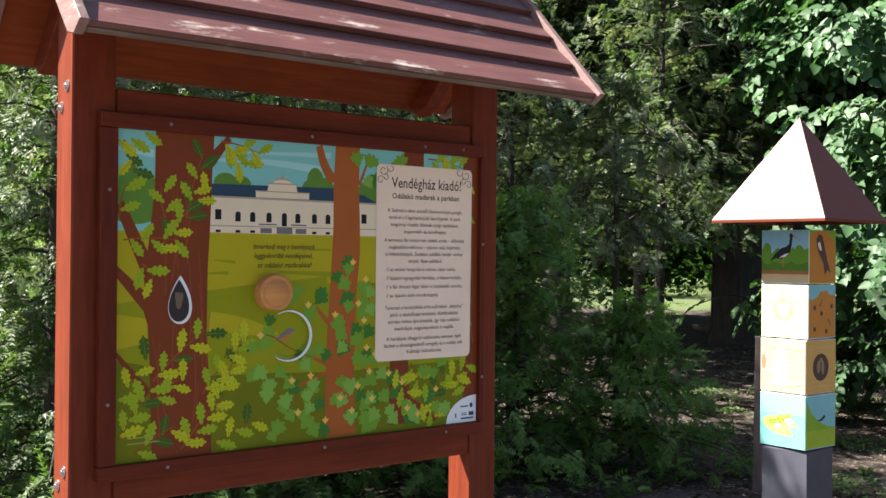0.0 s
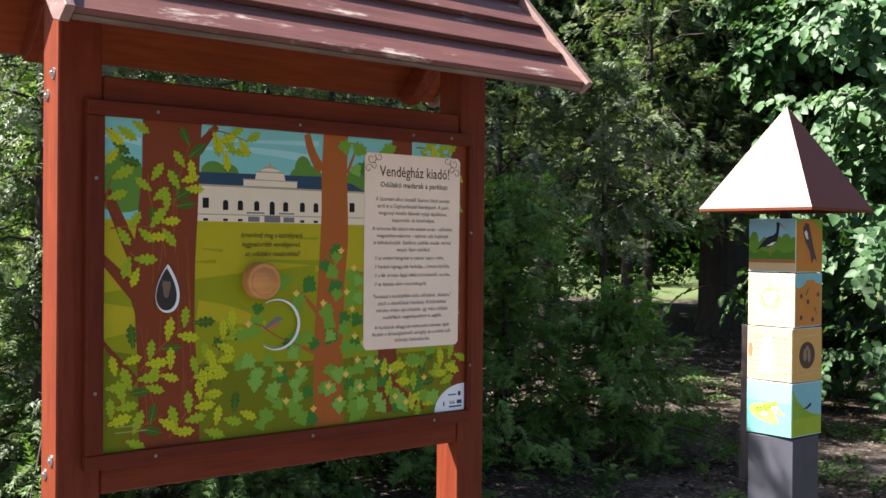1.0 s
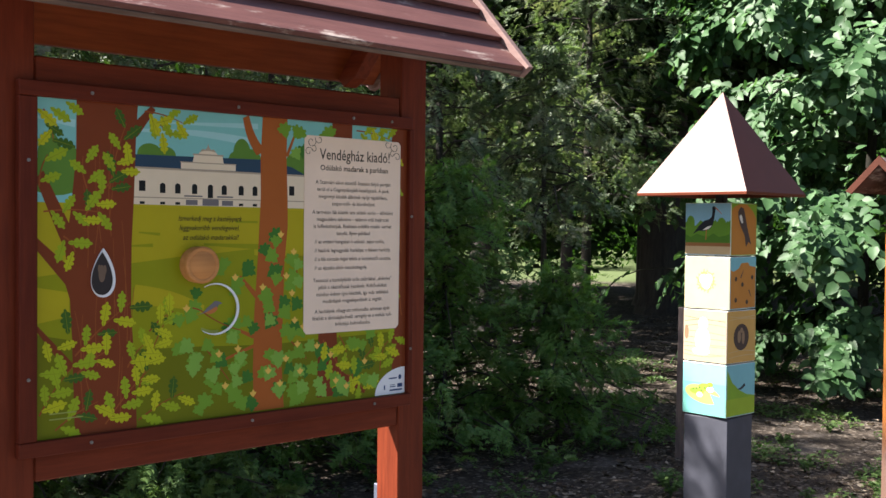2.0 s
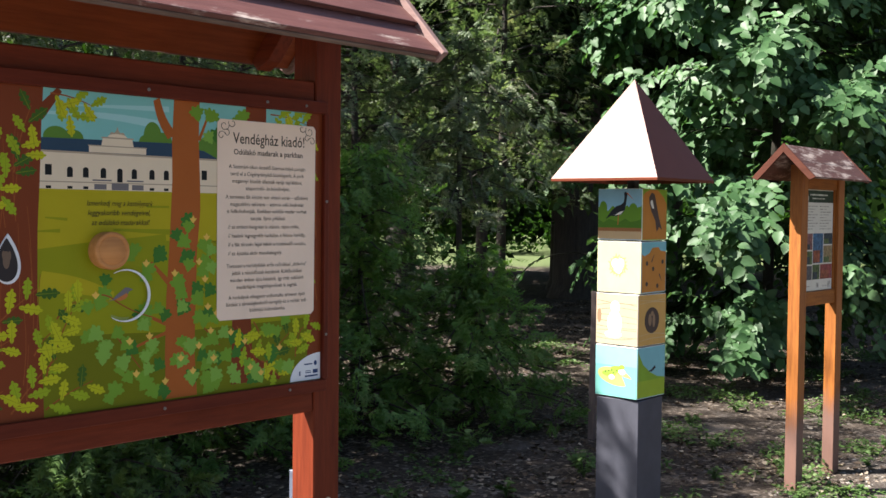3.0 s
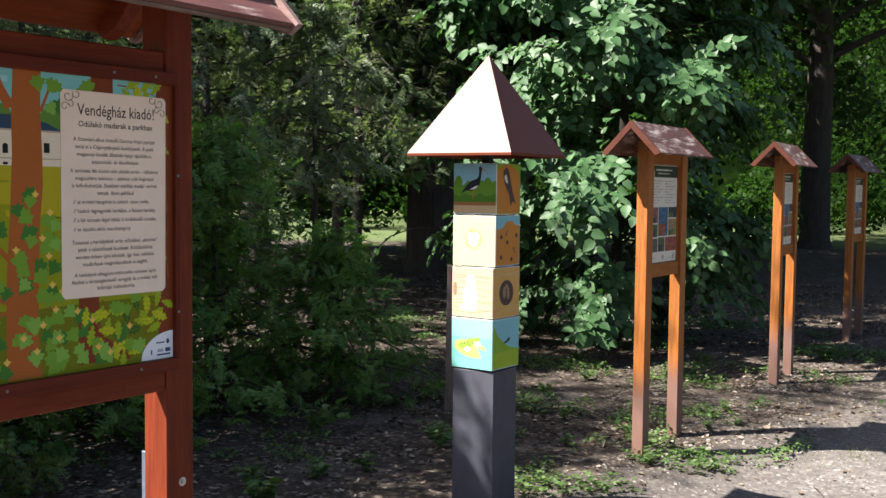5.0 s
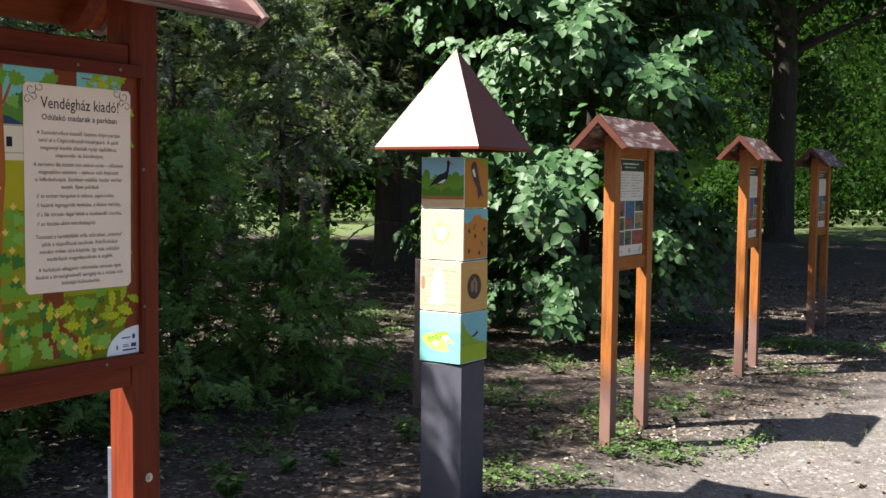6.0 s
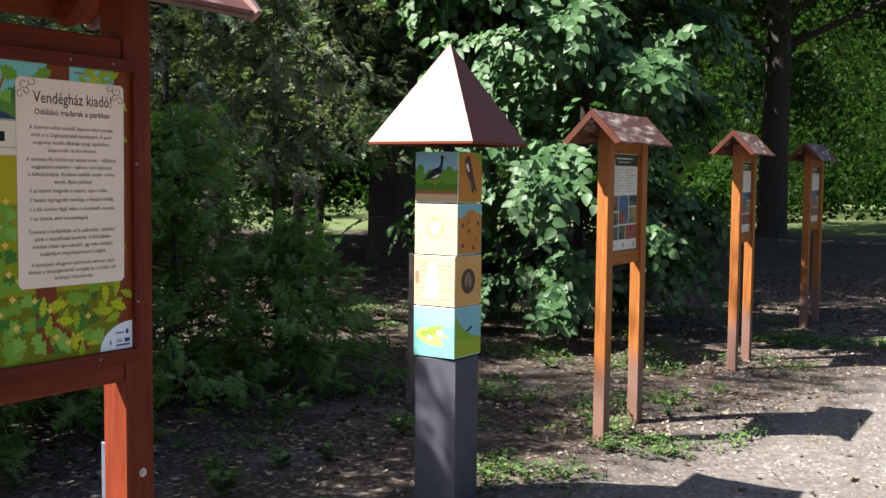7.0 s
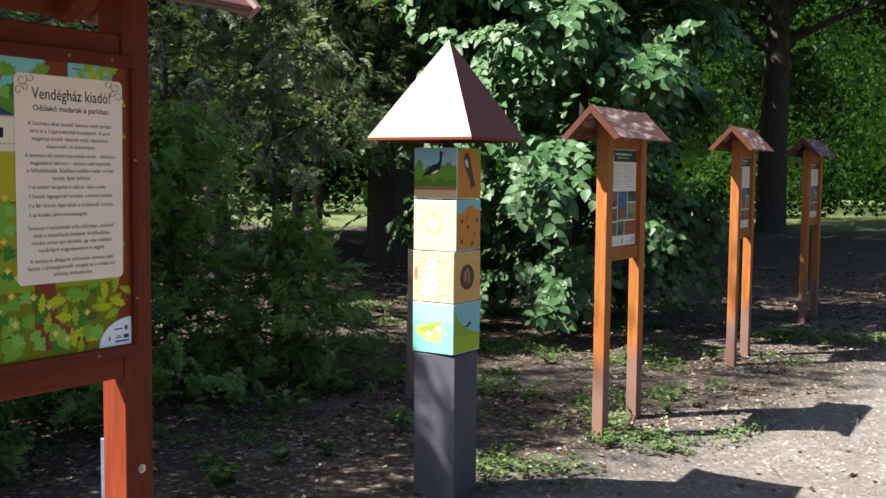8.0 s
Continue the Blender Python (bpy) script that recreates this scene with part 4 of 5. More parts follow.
CH = 0.2374
stork = [(0.17, 0.40), (0.30, 0.47), (0.42, 0.46), (0.54, 0.50), (0.61, 0.58), (0.64, 0.70), (0.655, 0.82), (0.67, 0.90), (0.63, 0.945), (0.59, 0.92), (0.60, 0.84), (0.585, 0.74), (0.53, 0.69), (0.42, 0.66), (0.30, 0.56)]
swallow = [(0.26, 0.84), (0.36, 0.93), (0.48, 0.90), (0.58, 0.66), (0.66, 0.46), (0.80, 0.20), (0.68, 0.26), (0.58, 0.16), (0.52, 0.38), (0.34, 0.58), (0.27, 0.72)]
for i in range(4):
    cube = part("cube", box(-CUBE / 2, CUBE / 2, -CUBE / 2, CUBE / 2, -CH / 2, CH / 2, 0.002), white_print, totem, ("cube with a stork and a swallow", "cube with a nest and a sand cliff", "cube with a wooden nest box and a hollow", "cube with a frog on a lily pad and a meadow")[i])
    cube.matrix_basis = pose(0, 0, 1.6675 - CH / 2 - i * (CH + 0.006), 0, 0, (0.0, -0.3, -3.8, -3.6)[i])
    if i == 0:
        cube_face(cube, 0, [SQUARE], 0, "sky", "printed_sky")
        cube_face(cube, 0, [band(0.30, 0.62, 0.06, 9), oval(0.12, 0.62, 0.09, 0.14), oval(0.80, 0.58, 0.10, 0.14), oval(0.93, 0.55, 0.05, 0.10)], 1, "bush", "printed_bush")
        cube_face(cube, 0, [band(0.22, 0.38, 0.04, 8)], 2, "grass", "printed_grass")
        cube_face(cube, 0, [band(0.17, 0.24)], 3, "soil", "printed_soil")
        cube_face(cube, 0, [band(0.02, 0.175)], 3, "sand", "printed_sand")
        cube_face(cube, 0, [stork], 4, "black", "printed_stork")
        cube_face(cube, 0, [[(0.38, 0.48), (0.52, 0.50), (0.59, 0.57), (0.50, 0.55)]], 5, "egg", "printed_belly")
        cube_face(cube, 0, [strip(0.46, 0.30, 0.47, 0.50, 0.008, 0.008), strip(0.66, 0.915, 0.80, 0.79, 0.012, 0.003)], 5, "rust", "printed_leg")
        cube_face(cube, 1, [SQUARE], 0, "hill", "printed_field")
        cube_face(cube, 1, [[(0.02, 0.02), (0.98, 0.02), (0.98, 0.70), (0.85, 0.85), (0.6, 0.98), (0.3, 0.98), (0.12, 0.93), (0.02, 0.86)]], 1, "cliff", "printed_cliff")
        cube_face(cube, 1, [swallow], 2, "feather", "printed_swallow")
        cube_face(cube, 1, [[(0.31, 0.75), (0.38, 0.79), (0.42, 0.74), (0.46, 0.62), (0.40, 0.62), (0.34, 0.68)]], 3, "egg", "printed_throat")
    elif i == 1:
        cube_face(cube, 0, [SQUARE], 0, "straw", "printed_straw")
        cube_face(cube, 0, [strip(0.48 + (0.19 + 0.02 * (k % 3)) * math.cos(0.35 * k), 0.53 + (0.19 + 0.02 * (k % 3)) * math.sin(0.35 * k), 0.48 + (0.21 - 0.02 * (k % 2)) * math.cos(0.35 * k + 0.75), 0.53 + (0.21 - 0.02 * (k % 2)) * math.sin(0.35 * k + 0.75), 0.016, 0.008, 0.04) for k in range(18)], 1, "nest", "printed_nest")
        cube_face(cube, 0, [oval(0.41, 0.57, 0.075, 0.09), oval(0.54, 0.58, 0.08, 0.09), oval(0.49, 0.46, 0.085, 0.085)], 2, "egg", "printed_egg")
        cube_face(cube, 1, [SQUARE], 0, "teal", "printed_sky")
        cube_face(cube, 1, [[(0.02, 0.02), (0.98, 0.02), (0.98, 0.80), (0.75, 0.82), (0.68, 0.89), (0.42, 0.88), (0.32, 0.78), (0.12, 0.72), (0.02, 0.76)]], 1, "cliff", "printed_cliff")
        cube_face(cube, 1, [oval(u, v, 0.05, 0.045) for u, v in ((0.22, 0.58), (0.85, 0.60), (0.47, 0.47), (0.22, 0.18), (0.65, 0.13))], 2, "hollow", "printed_burrow")
        cube_face(cube, 1, [strip(0.40, 0.60, 0.50, 0.74, 0.02, 0.008), strip(0.72, 0.36, 0.82, 0.22, 0.02, 0.006)], 2, "feather", "printed_martin")
    elif i == 2:
        cube_face(cube, 0, [SQUARE], 0, "board", "printed_board")
        cube_face(cube, 0, [strip(0.03, v, 0.97, v + rb.uniform(-.05, .05), 0.006, 0.004, rb.uniform(-.05, .05)) for v in (0.12, 0.2, 0.27, 0.36, 0.47, 0.58, 0.66, 0.76, 0.86)] + [oval(0.08, 0.55, 0.05, 0.14)], 1, "board_line", "printed_board_grain")
        cube_face(cube, 0, [oval(0.45, 0.42, 0.17, 0.25), oval(0.46, 0.74, 0.11, 0.12), oval(0.42, 0.2, 0.2, 0.07)], 2, "egg", "printed_owl")
        cube_face(cube, 1, [SQUARE], 0, "ochre", "printed_plank")
        cube_face(cube, 1, [strip(0.04, v, 0.96, v + rb.uniform(-.03, .03), 0.004, 0.008, rb.uniform(-.04, .04)) for v in (0.1, 0.2, 0.82, 0.9)], 1, "sand", "printed_plank_grain")
        cube_face(cube, 1, [oval(0.49, 0.49, 0.265, 0.255)], 2, "hollow", "printed_hollow")
        cube_face(cube, 1, [oval(0.42, 0.5, 0.06, 0.12), oval(0.56, 0.48, 0.05, 0.13), oval(0.5, 0.62, 0.05, 0.05)], 3, "board_line", "printed_nestling")
    else:
        cube_face(cube, 0, [SQUARE], 0, "water", "printed_water")
        cube_face(cube, 0, [band(0.62, 0.98, 0.03, 7)], 1, "pale_water", "printed_shallow")
        cube_face(cube, 0, [turned(oval(0, 0, 0.41, 0.17, 24)[1:-2] + [(0.16, 0.05)], 0.47, 0.40, -0.16, 1.0)], 2, "pad", "printed_lily_pad")
        cube_face(cube, 0, [oval(0.34, 0.45, 0.17, 0.065), oval(0.52, 0.54, 0.15, 0.075), oval(0.64, 0.60, 0.07, 0.045)], 3, "frog", "printed_frog")
        cube_face(cube, 0, [oval(u, v, 0.016, 0.016, 8) for u, v in ((0.25, 0.48), (0.33, 0.50), (0.40, 0.52), (0.44, 0.47), (0.52, 0.52), (0.58, 0.46), (0.62, 0.56))], 4, "hollow", "printed_spot")
        cube_face(cube, 0, [oval(0.40, 0.385, 0.07, 0.05), oval(0.64, 0.50, 0.085, 0.055)], 4, "egg", "printed_lily")
        cube_face(cube, 1, [SQUARE], 0, "teal", "printed_sky")
        cube_face(cube, 1, [[(0.02, 0.02), (0.98, 0.02), (0.98, 0.36), (0.7, 0.40), (0.45, 0.50), (0.2, 0.66), (0.02, 0.92)]], 1, "hill", "printed_hill")
        cube_face(cube, 1, [band(0.02, 0.345)], 2, "meadow", "printed_meadow")
        cube_face(cube, 1, [[(0.38, 0.52), (0.50, 0.55), (0.62, 0.62), (0.66, 0.57), (0.58, 0.53), (0.50, 0.50)]], 3, "black", "printed_bird")
bm = bmesh.new()
S2, zb, za = 0.276, 1.700, 2.182
c4 = [bm.verts.new((sx * S2, sy * S2, zb + 0.012)) for sx, sy in ((-1, -1), (1, -1), (1, 1), (-1, 1))]
c5 = [bm.verts.new((sx * S2, sy * S2, zb)) for sx, sy in ((-1, -1), (1, -1), (1, 1), (-1, 1))]
c6 = [bm.verts.new((sx * (S2 - 0.012), sy * (S2 - 0.012), zb)) for sx, sy in ((-1, -1), (1, -1), (1, 1), (-1, 1))]
c7 = [bm.verts.new((sx * (S2 - 0.012), sy * (S2 - 0.012), zb + 0.02)) for sx, sy in ((-1, -1), (1, -1), (1, 1), (-1, 1))]
top = bm.verts.new((0, 0, za))
for i in range(4):
    j = (i + 1) % 4
    bm.faces.new((c4[i], c4[j], top))
    bm.faces.new((c5[i], c5[j], c4[j], c4[i]))
    bm.faces.new((c6[i], c6[j], c5[j], c5[i]))
    bm.faces.new((c7[i], c7[j], c6[j], c6[i]))
bm.faces.new(c7)
bmesh.ops.recalc_face_normals(bm, faces=bm.faces)
part("pyramid_roof", bm, brown_coat, totem, "brown coated sheet-metal pyramid roof shining in the sun")

# ---- the small signs ----
paper = plain("sign_paper", (0.54, 0.51, 0.45), 0.45, 0, 0.05, 4.0, 0)


SP = {n: plain("sheet_" + n, c, 0.5, 0, 0.6, 55.0, 0, 0.12) for n, c in {
    "dark_green": (0.02, 0.035, 0.022), "bar_pale": (0.45, 0.45, 0.40), "bar_grey": (0.36, 0.34, 0.3), "rose": (0.17, 0.075, 0.075), "azure": (0.045, 0.10, 0.18), "night": (0.03, 0.04, 0.05),
    "moss": (0.07, 0.10, 0.04), "ochre": (0.22, 0.16, 0.085), "dusk": (0.085, 0.08, 0.085), "wine": (0.20, 0.05, 0.05), "rust": (0.22, 0.07, 0.04)}.items()}


def small_sign():
    s = base("park_sign", 0, 0, 0, "narrow orange-brown timber park sign with small gable roof", "sign", "signs along the path")
    for x0 in (0.0, 0.549):
        part("post", box(x0, x0 + 0.09, 0, 0.07, -0.03, 1.84, 0.003), sign_post_wood, s)
    part("bottom_rail", box(0.091, 0.548, 0.012, 0.052, 1.03, 1.112, 0.003), orange_wood[0], s)
    part("top_rail", box(0.091, 0.548, 0.012, 0.052, 1.705, 1.80, 0.003), orange_wood[0], s)
    part("side_board", box(0.530, 0.548, 0.02, 0.045, 1.113, 1.704, 0.002), orange_wood[2], s)
    part("back_board", box(0.091, 0.548, 0.046, 0.056, 1.113, 1.704, 0), orange_wood[2], s)
    pan = part("panel", box(0.098, 0.526, 0.026, 0.034, 1.114, 1.703, 0), paper, s, "printed sheet with small photographs")
    def on_sheet(name, rects, layer, material):
        for u0, v0, u1, v1 in rects:
            bm = extrude_poly([(u * 1.135, v) for u, v in ((u0, v0), (u1, v0), (u1, v1), (u0, v1))], 0.0006)
            bmesh.ops.translate(bm, vec=(0.098, 0.0254 - layer * 0.0005, 1.114), verts=bm.verts)
            part(name, bm, material, pan)
    on_sheet("printed_heading", [(0.0, 0.515, 0.376, 0.585)], 0, SP["dark_green"])
    on_sheet("printed_heading_bar", [(0.07, 0.555, 0.30, 0.564), (0.10, 0.535, 0.26, 0.541)], 1, SP["bar_pale"])
    emb = extrude_poly(oval(0.124, 1.114 + 0.535, 0.030, 0.036), 0.0008)
    bmesh.ops.translate(emb, vec=(0, 0.0238, 0), verts=emb.verts)
    part("printed_emblem", emb, SP["bar_pale"], pan)
    on_sheet("printed_text_bar", [(0.02 + 0.18 * c, 0.49 - 0.0165 * k, 0.17 + 0.18 * c - 0.03 * ((k * 7 + c) % 3), 0.496 - 0.0165 * k) for k in range(9) for c in (0, 1)], 0, SP["bar_grey"])
    for j, (u0, v0, u1, v1, c) in enumerate(((0.0, 0.24, 0.11, 0.335, "rose"), (0.118, 0.16, 0.25, 0.335, "azure"), (0.258, 0.27, 0.374, 0.335, "night"), (0.0, 0.155, 0.11, 0.232, "moss"), (0.258, 0.16, 0.374, 0.262, "ochre"),
                                             (0.0, 0.065, 0.11, 0.147, "dusk"), (0.118, 0.065, 0.21, 0.152, "moss"), (0.218, 0.065, 0.374, 0.152, "wine"))):
        on_sheet("printed_photograph", [(u0, v0, u1, v1)], 0, SP[c])
        on_sheet("printed_photograph_foreground", [(u0 + 0.004, v0 + 0.004, u1 - 0.03 - 0.01 * (j % 3), v0 + (v1 - v0) * (0.35 + 0.08 * (j % 4)))], 1, SP[("night", "rust", "moss", "night", "moss", "dusk", "night", "rust")[j]])
    on_sheet("printed_footer_bar", [(0.03, 0.025, 0.09, 0.03), (0.17, 0.015, 0.20, 0.045), (0.25, 0.02, 0.31, 0.028), (0.32, 0.012, 0.36, 0.05)], 0, SP["bar_grey"])
    X0, X1 = -0.165, 0.665
    sl = math.radians(46)
    RB = 0.119
    for side in (-1, 1):
        def at(a, h, side=side):
            return 0.035 + side * (a * math.cos(sl) + h * math.sin(sl)), 1.925 - a * math.sin(sl) + h * math.cos(sl)
        for k in range(2):
            part("roof_board", slope_block(X0, X1, at, [(k * RB - (0.01 if k else -0.003), -0.002), ((k + 1) * RB, 0.001), ((k + 1) * RB, 0.015), (k * RB - (0.01 if k else 0.0145), 0.014)], 0.001), sign_roof_wood, s)
        for x0 in (X0 - 0.020, X1 + 0.002):
            part("verge_board", slope_block(x0, x0 + 0.018, at, [(0.0155, -0.016), (0.232, -0.016), (0.244, 0.018), (-0.0185, 0.018)], 0.001), sign_verge_wood, s)
    return s


sign = small_sign()
sign.matrix_basis = pose(5.716, 2.560, 0, 0, 0, 1.6)
copy_thing(sign, pose(8.474, 2.637, 0, 0, 0, 5.5))
copy_thing(sign, pose(11.32, 2.79, 0, 0, 0, 1.5))

# ---- stake behind the totem ----
stake = base("wooden_stake", 5.96, 4.13, 0, "thin weathered grey wooden stake in the soil", "stake")
bm = box(-0.022, 0.022, -0.022, 0.022, -0.05, 1.02, 0.003)
bmesh.ops.transform(bm, matrix=pose(0, 0, 0, 0, 1.5, 10), verts=bm.verts)
part("stake_post", bm, grey_foot, stake)

# ---- conifers behind the board ----
def conifer(x, y, h, r, seed, n_limb=120, tufts=6, size=0.2, low=0.12, leaf=None, fan=8):
    """Boughs that carry fans of feathery sprays, with dark hollows between the fans."""
    rnd = np.random.RandomState(seed)
    tree = base("conifer_tree", x, y, 0, "dense dark green cypress with drooping feathery sprays", "tree", "conifers behind the boards")
    lean = rnd.uniform(-0.1, 0.1, 2)
    part("trunk", tube([(lean[0] * k, lean[1] * k, h * k) for k in (0, .3, .6, .95)], [0.011 * h, 0.009 * h, 0.006 * h, 0.006], 8), bark, tree)
    limbs = bmesh.new()
    at, along, nor, sz = [], [], [], []
    for i in range(n_limb):
        k = (i + rnd.rand()) / n_limb
        z0 = low + (h - 0.15 - low) * k ** 1.05
        ang = i * 2.39996 + rnd.uniform(-.5, .5)
        ln = r * (1.0 - 0.75 * k ** 2.2) * rnd.uniform(0.5, 1.2)
        d = np.array([math.cos(ang), math.sin(ang), 0.0])
        rise = rnd.uniform(0.05, 0.55)
        pts = []
        for u in (0, .33, .66, 1.0):
            pts.append(np.array([0, 0, z0]) + d * ln * u + np.array([0, 0, ln * (rise * u - 0.55 * u * u)]) + rnd.normal(0, 0.03, 3) * u)
        for q in pts:
            q[2] = max(q[2], 0.06)
        tube([tuple(q) for q in pts], [0.011, 0.008, 0.005, 0.002], 4, limbs)
        for _ in range(tufts):
            u = 0.04 + 0.98 * rnd.rand() ** 0.9
            q = np.array([np.interp(u, (0, .33, .66, 1.0), [v[c] for v in pts]) for c in range(3)]) + rnd.normal(0, 0.06, 3)
            lead = d * 0.9 + rnd.normal(0, 0.55, 3) + np.array([0, 0, -0.35])
            lead /= np.linalg.norm(lead)
            face = rnd.normal(0, 0.35, 3) + np.array([0, 0, 1.0]) + d * 0.5
            big = rnd.uniform(0.75, 1.3)
            for _ in range(fan):
                at.append(q + rnd.normal(0, 0.035, 3))
                along.append(lead + rnd.normal(0, 0.42, 3))
                nor.append(face + rnd.normal(0, 0.25, 3))
                sz.append(size * big * rnd.uniform(0.55, 1.15))
    tagged(part("bough", limbs, bark, tree), kind="stuff")
    at = np.array(at)
    at[:, 2] = np.maximum(at[:, 2], 0.04)
    scatter("crown", *SPRAY, at, along, nor, sz, leaf or thuja_green, tree)
    return tree


# x, y, height, reach, lowest bough, boughs a metre, foliage
for i, (x, y, h, r, low, n, leaf) in enumerate((
        (1.25, 5.5, 1.2, 1.0, 0.05, 30, juniper_green), (0.4, 6.4, 1.3, 1.0, 0.05, 26, juniper_green), (2.05, 6.5, 2.1, 1.2, 0.05, 26, juniper_green), (2.3, 7.8, 3.2, 1.4, 0.1, 18, juniper_green),
        (0.9, 8.0, 2.2, 1.2, 0.1, 24, juniper_green), (3.3, 9.3, 4.8, 1.6, 0.3, 15, juniper_green), (2.55, 4.75, 0.75, 0.6, 0.03, 40, juniper_green),
        (3.6, 6.3, 4.3, 1.2, 0.25, 18, thuja_green), (4.45, 6.7, 4.2, 1.2, 0.25, 18, thuja_green), (5.3, 7.2, 4.8, 1.25, 0.5, 18, thuja_green),
        (6.2, 6.8, 4.3, 1.2, 0.8, 19, thuja_green), (6.95, 6.25, 3.3, 0.95, 1.6, 16, thuja_green), (6.9, 8.9, 4.8, 1.5, 1.2, 12, thuja_green), (8.4, 7.0, 5.3, 1.25, 1.8, 16, thuja_green),
        (4.20, 5.60, 2.3, 1.05, 0.15, 34, spruce_green), (5.00, 5.42, 2.1, 1.0, 0.15, 36, spruce_green), (5.72, 5.0, 1.35, 0.85, 0.18, 40, spruce_green), (3.5, 5.45, 2.0, 0.9, 0.15, 30, spruce_green),
        # the last four, hidden by the board, are added to shade column and soil
        (10.4, 9.0, 7.5, 2.4, 2.3, 12, thuja_green), (1.72, 5.2, 4.68, 0.75, 0.1, 11, thuja_green), (1.95, 5.5, 3.7, 1.1, 0.1, 26, juniper_green), (2.75, 5.5, 4.4, 1.2, 0.1, 24, thuja_green), (2.1, 6.2, 4.4, 1.0, 0.1, 20, thuja_green))):
    conifer(x, y, h, r, 11 + i, low=low, n_limb=int(n * min(h, 6.5)), tufts=7, size=0.10, leaf=leaf, fan=7)

# ---- broadleaf trees ----
def limb_points(rnd, start, way, length, droop, steps=6):
    q, w = np.array(start, float), np.array(way, float)
    w = w / np.linalg.norm(w)
    pts = [q.copy()]
    for _ in range(steps):
        w = w + rnd.normal(0, 0.10, 3) + np.array([0, 0, -droop])
        w /= np.linalg.norm(w)
        q = q + w * length / steps
        pts.append(q.copy())
    return pts


def broadleaf(name, x, y, h, r, z_low, girth, seed, leaves, size, material, template, label, n_limb=26, droop=0.12, fork=3.0, group="", spread=0.22, uneven=0.0):
    rnd = np.random.RandomState(seed)
    tree = base(name, x, y, 0, label, "tree", group)
    tr = [(0, 0, -0.05), (0.0, 0, 0.25), (0.03, 0.02, fork * 0.5), (0.05, -0.03, fork), (0.1, 0.05, h * 0.6), (0.12, 0.0, h * 0.92)]
    part("trunk", tube(tr, [girth * 1.35, girth * 1.05, girth * 0.95, girth * 0.85, girth * 0.45, girth * 0.08], 14), bark, tree)
    limbs = bmesh.new()
    ends = []
    for i in range(n_limb):
        k = (i + rnd.rand()) / n_limb
        z0 = z_low + (h * 0.88 - z_low) * k
        ang = i * 2.39996 + rnd.uniform(-.3, .3)
        ln = r * (0.55 + 0.5 * math.sin(math.pi * min(1, 0.25 + 0.75 * k))) * rnd.uniform(0.75, 1.1)
        pts = limb_points(rnd, (0.05, 0, z0), (math.cos(ang), math.sin(ang), rnd.uniform(0.25, 0.75)), ln, droop)
        tube([tuple(q) for q in pts], list(np.linspace(girth * 0.28, 0.008, len(pts))), 6, limbs)
        ends.append(pts)
        for _ in range(4):
            j = rnd.randint(2, len(pts))
            a2 = ang + rnd.uniform(-1.2, 1.2)
            sub = limb_points(rnd, pts[j], (math.cos(a2), math.sin(a2), rnd.uniform(-.2, .4)), ln * rnd.uniform(.25, .5), droop * 1.6, 4)
            tube([tuple(q) for q in sub], list(np.linspace(0.02, 0.004, len(sub))), 4, limbs)
            ends.append(sub)
    tagged(part("bough", limbs, bark, tree), kind="stuff")
    share = np.exp(uneven * rnd.normal(0, 1, len(ends)))
    pick = rnd.choice(len(ends), leaves, p=share / share.sum())
    at, along, nor = np.empty((leaves, 3)), np.empty((leaves, 3)), np.empty((leaves, 3))
    for i, e in enumerate(pick):
        pts = ends[e]
        u = (0.35 + 0.68 * rnd.rand()) * (len(pts) - 1)
        j = min(int(u), len(pts) - 2)
        q = pts[j] + (pts[j + 1] - pts[j]) * (u - j)
        at[i] = q + rnd.normal(0, spread, 3)
    out = at * np.array([1.0, 1.0, 0.0])
    out /= np.linalg.norm(out, axis=1, keepdims=True) + 1e-6
    along = rnd.normal(0, 0.38, (leaves, 3)) + np.array([0, 0, -0.9]) + 0.35 * out
    nor = rnd.normal(0, 0.38, (leaves, 3)) + 0.55 * out + np.array([-0.42, -0.32, 0.6])
    keep = at[:, 2] > 0.15
    scatter("crown", *template, at[keep], along[keep], nor[keep], size * rnd.uniform(0.65, 1.25, leaves)[keep], material, tree)
    return tree


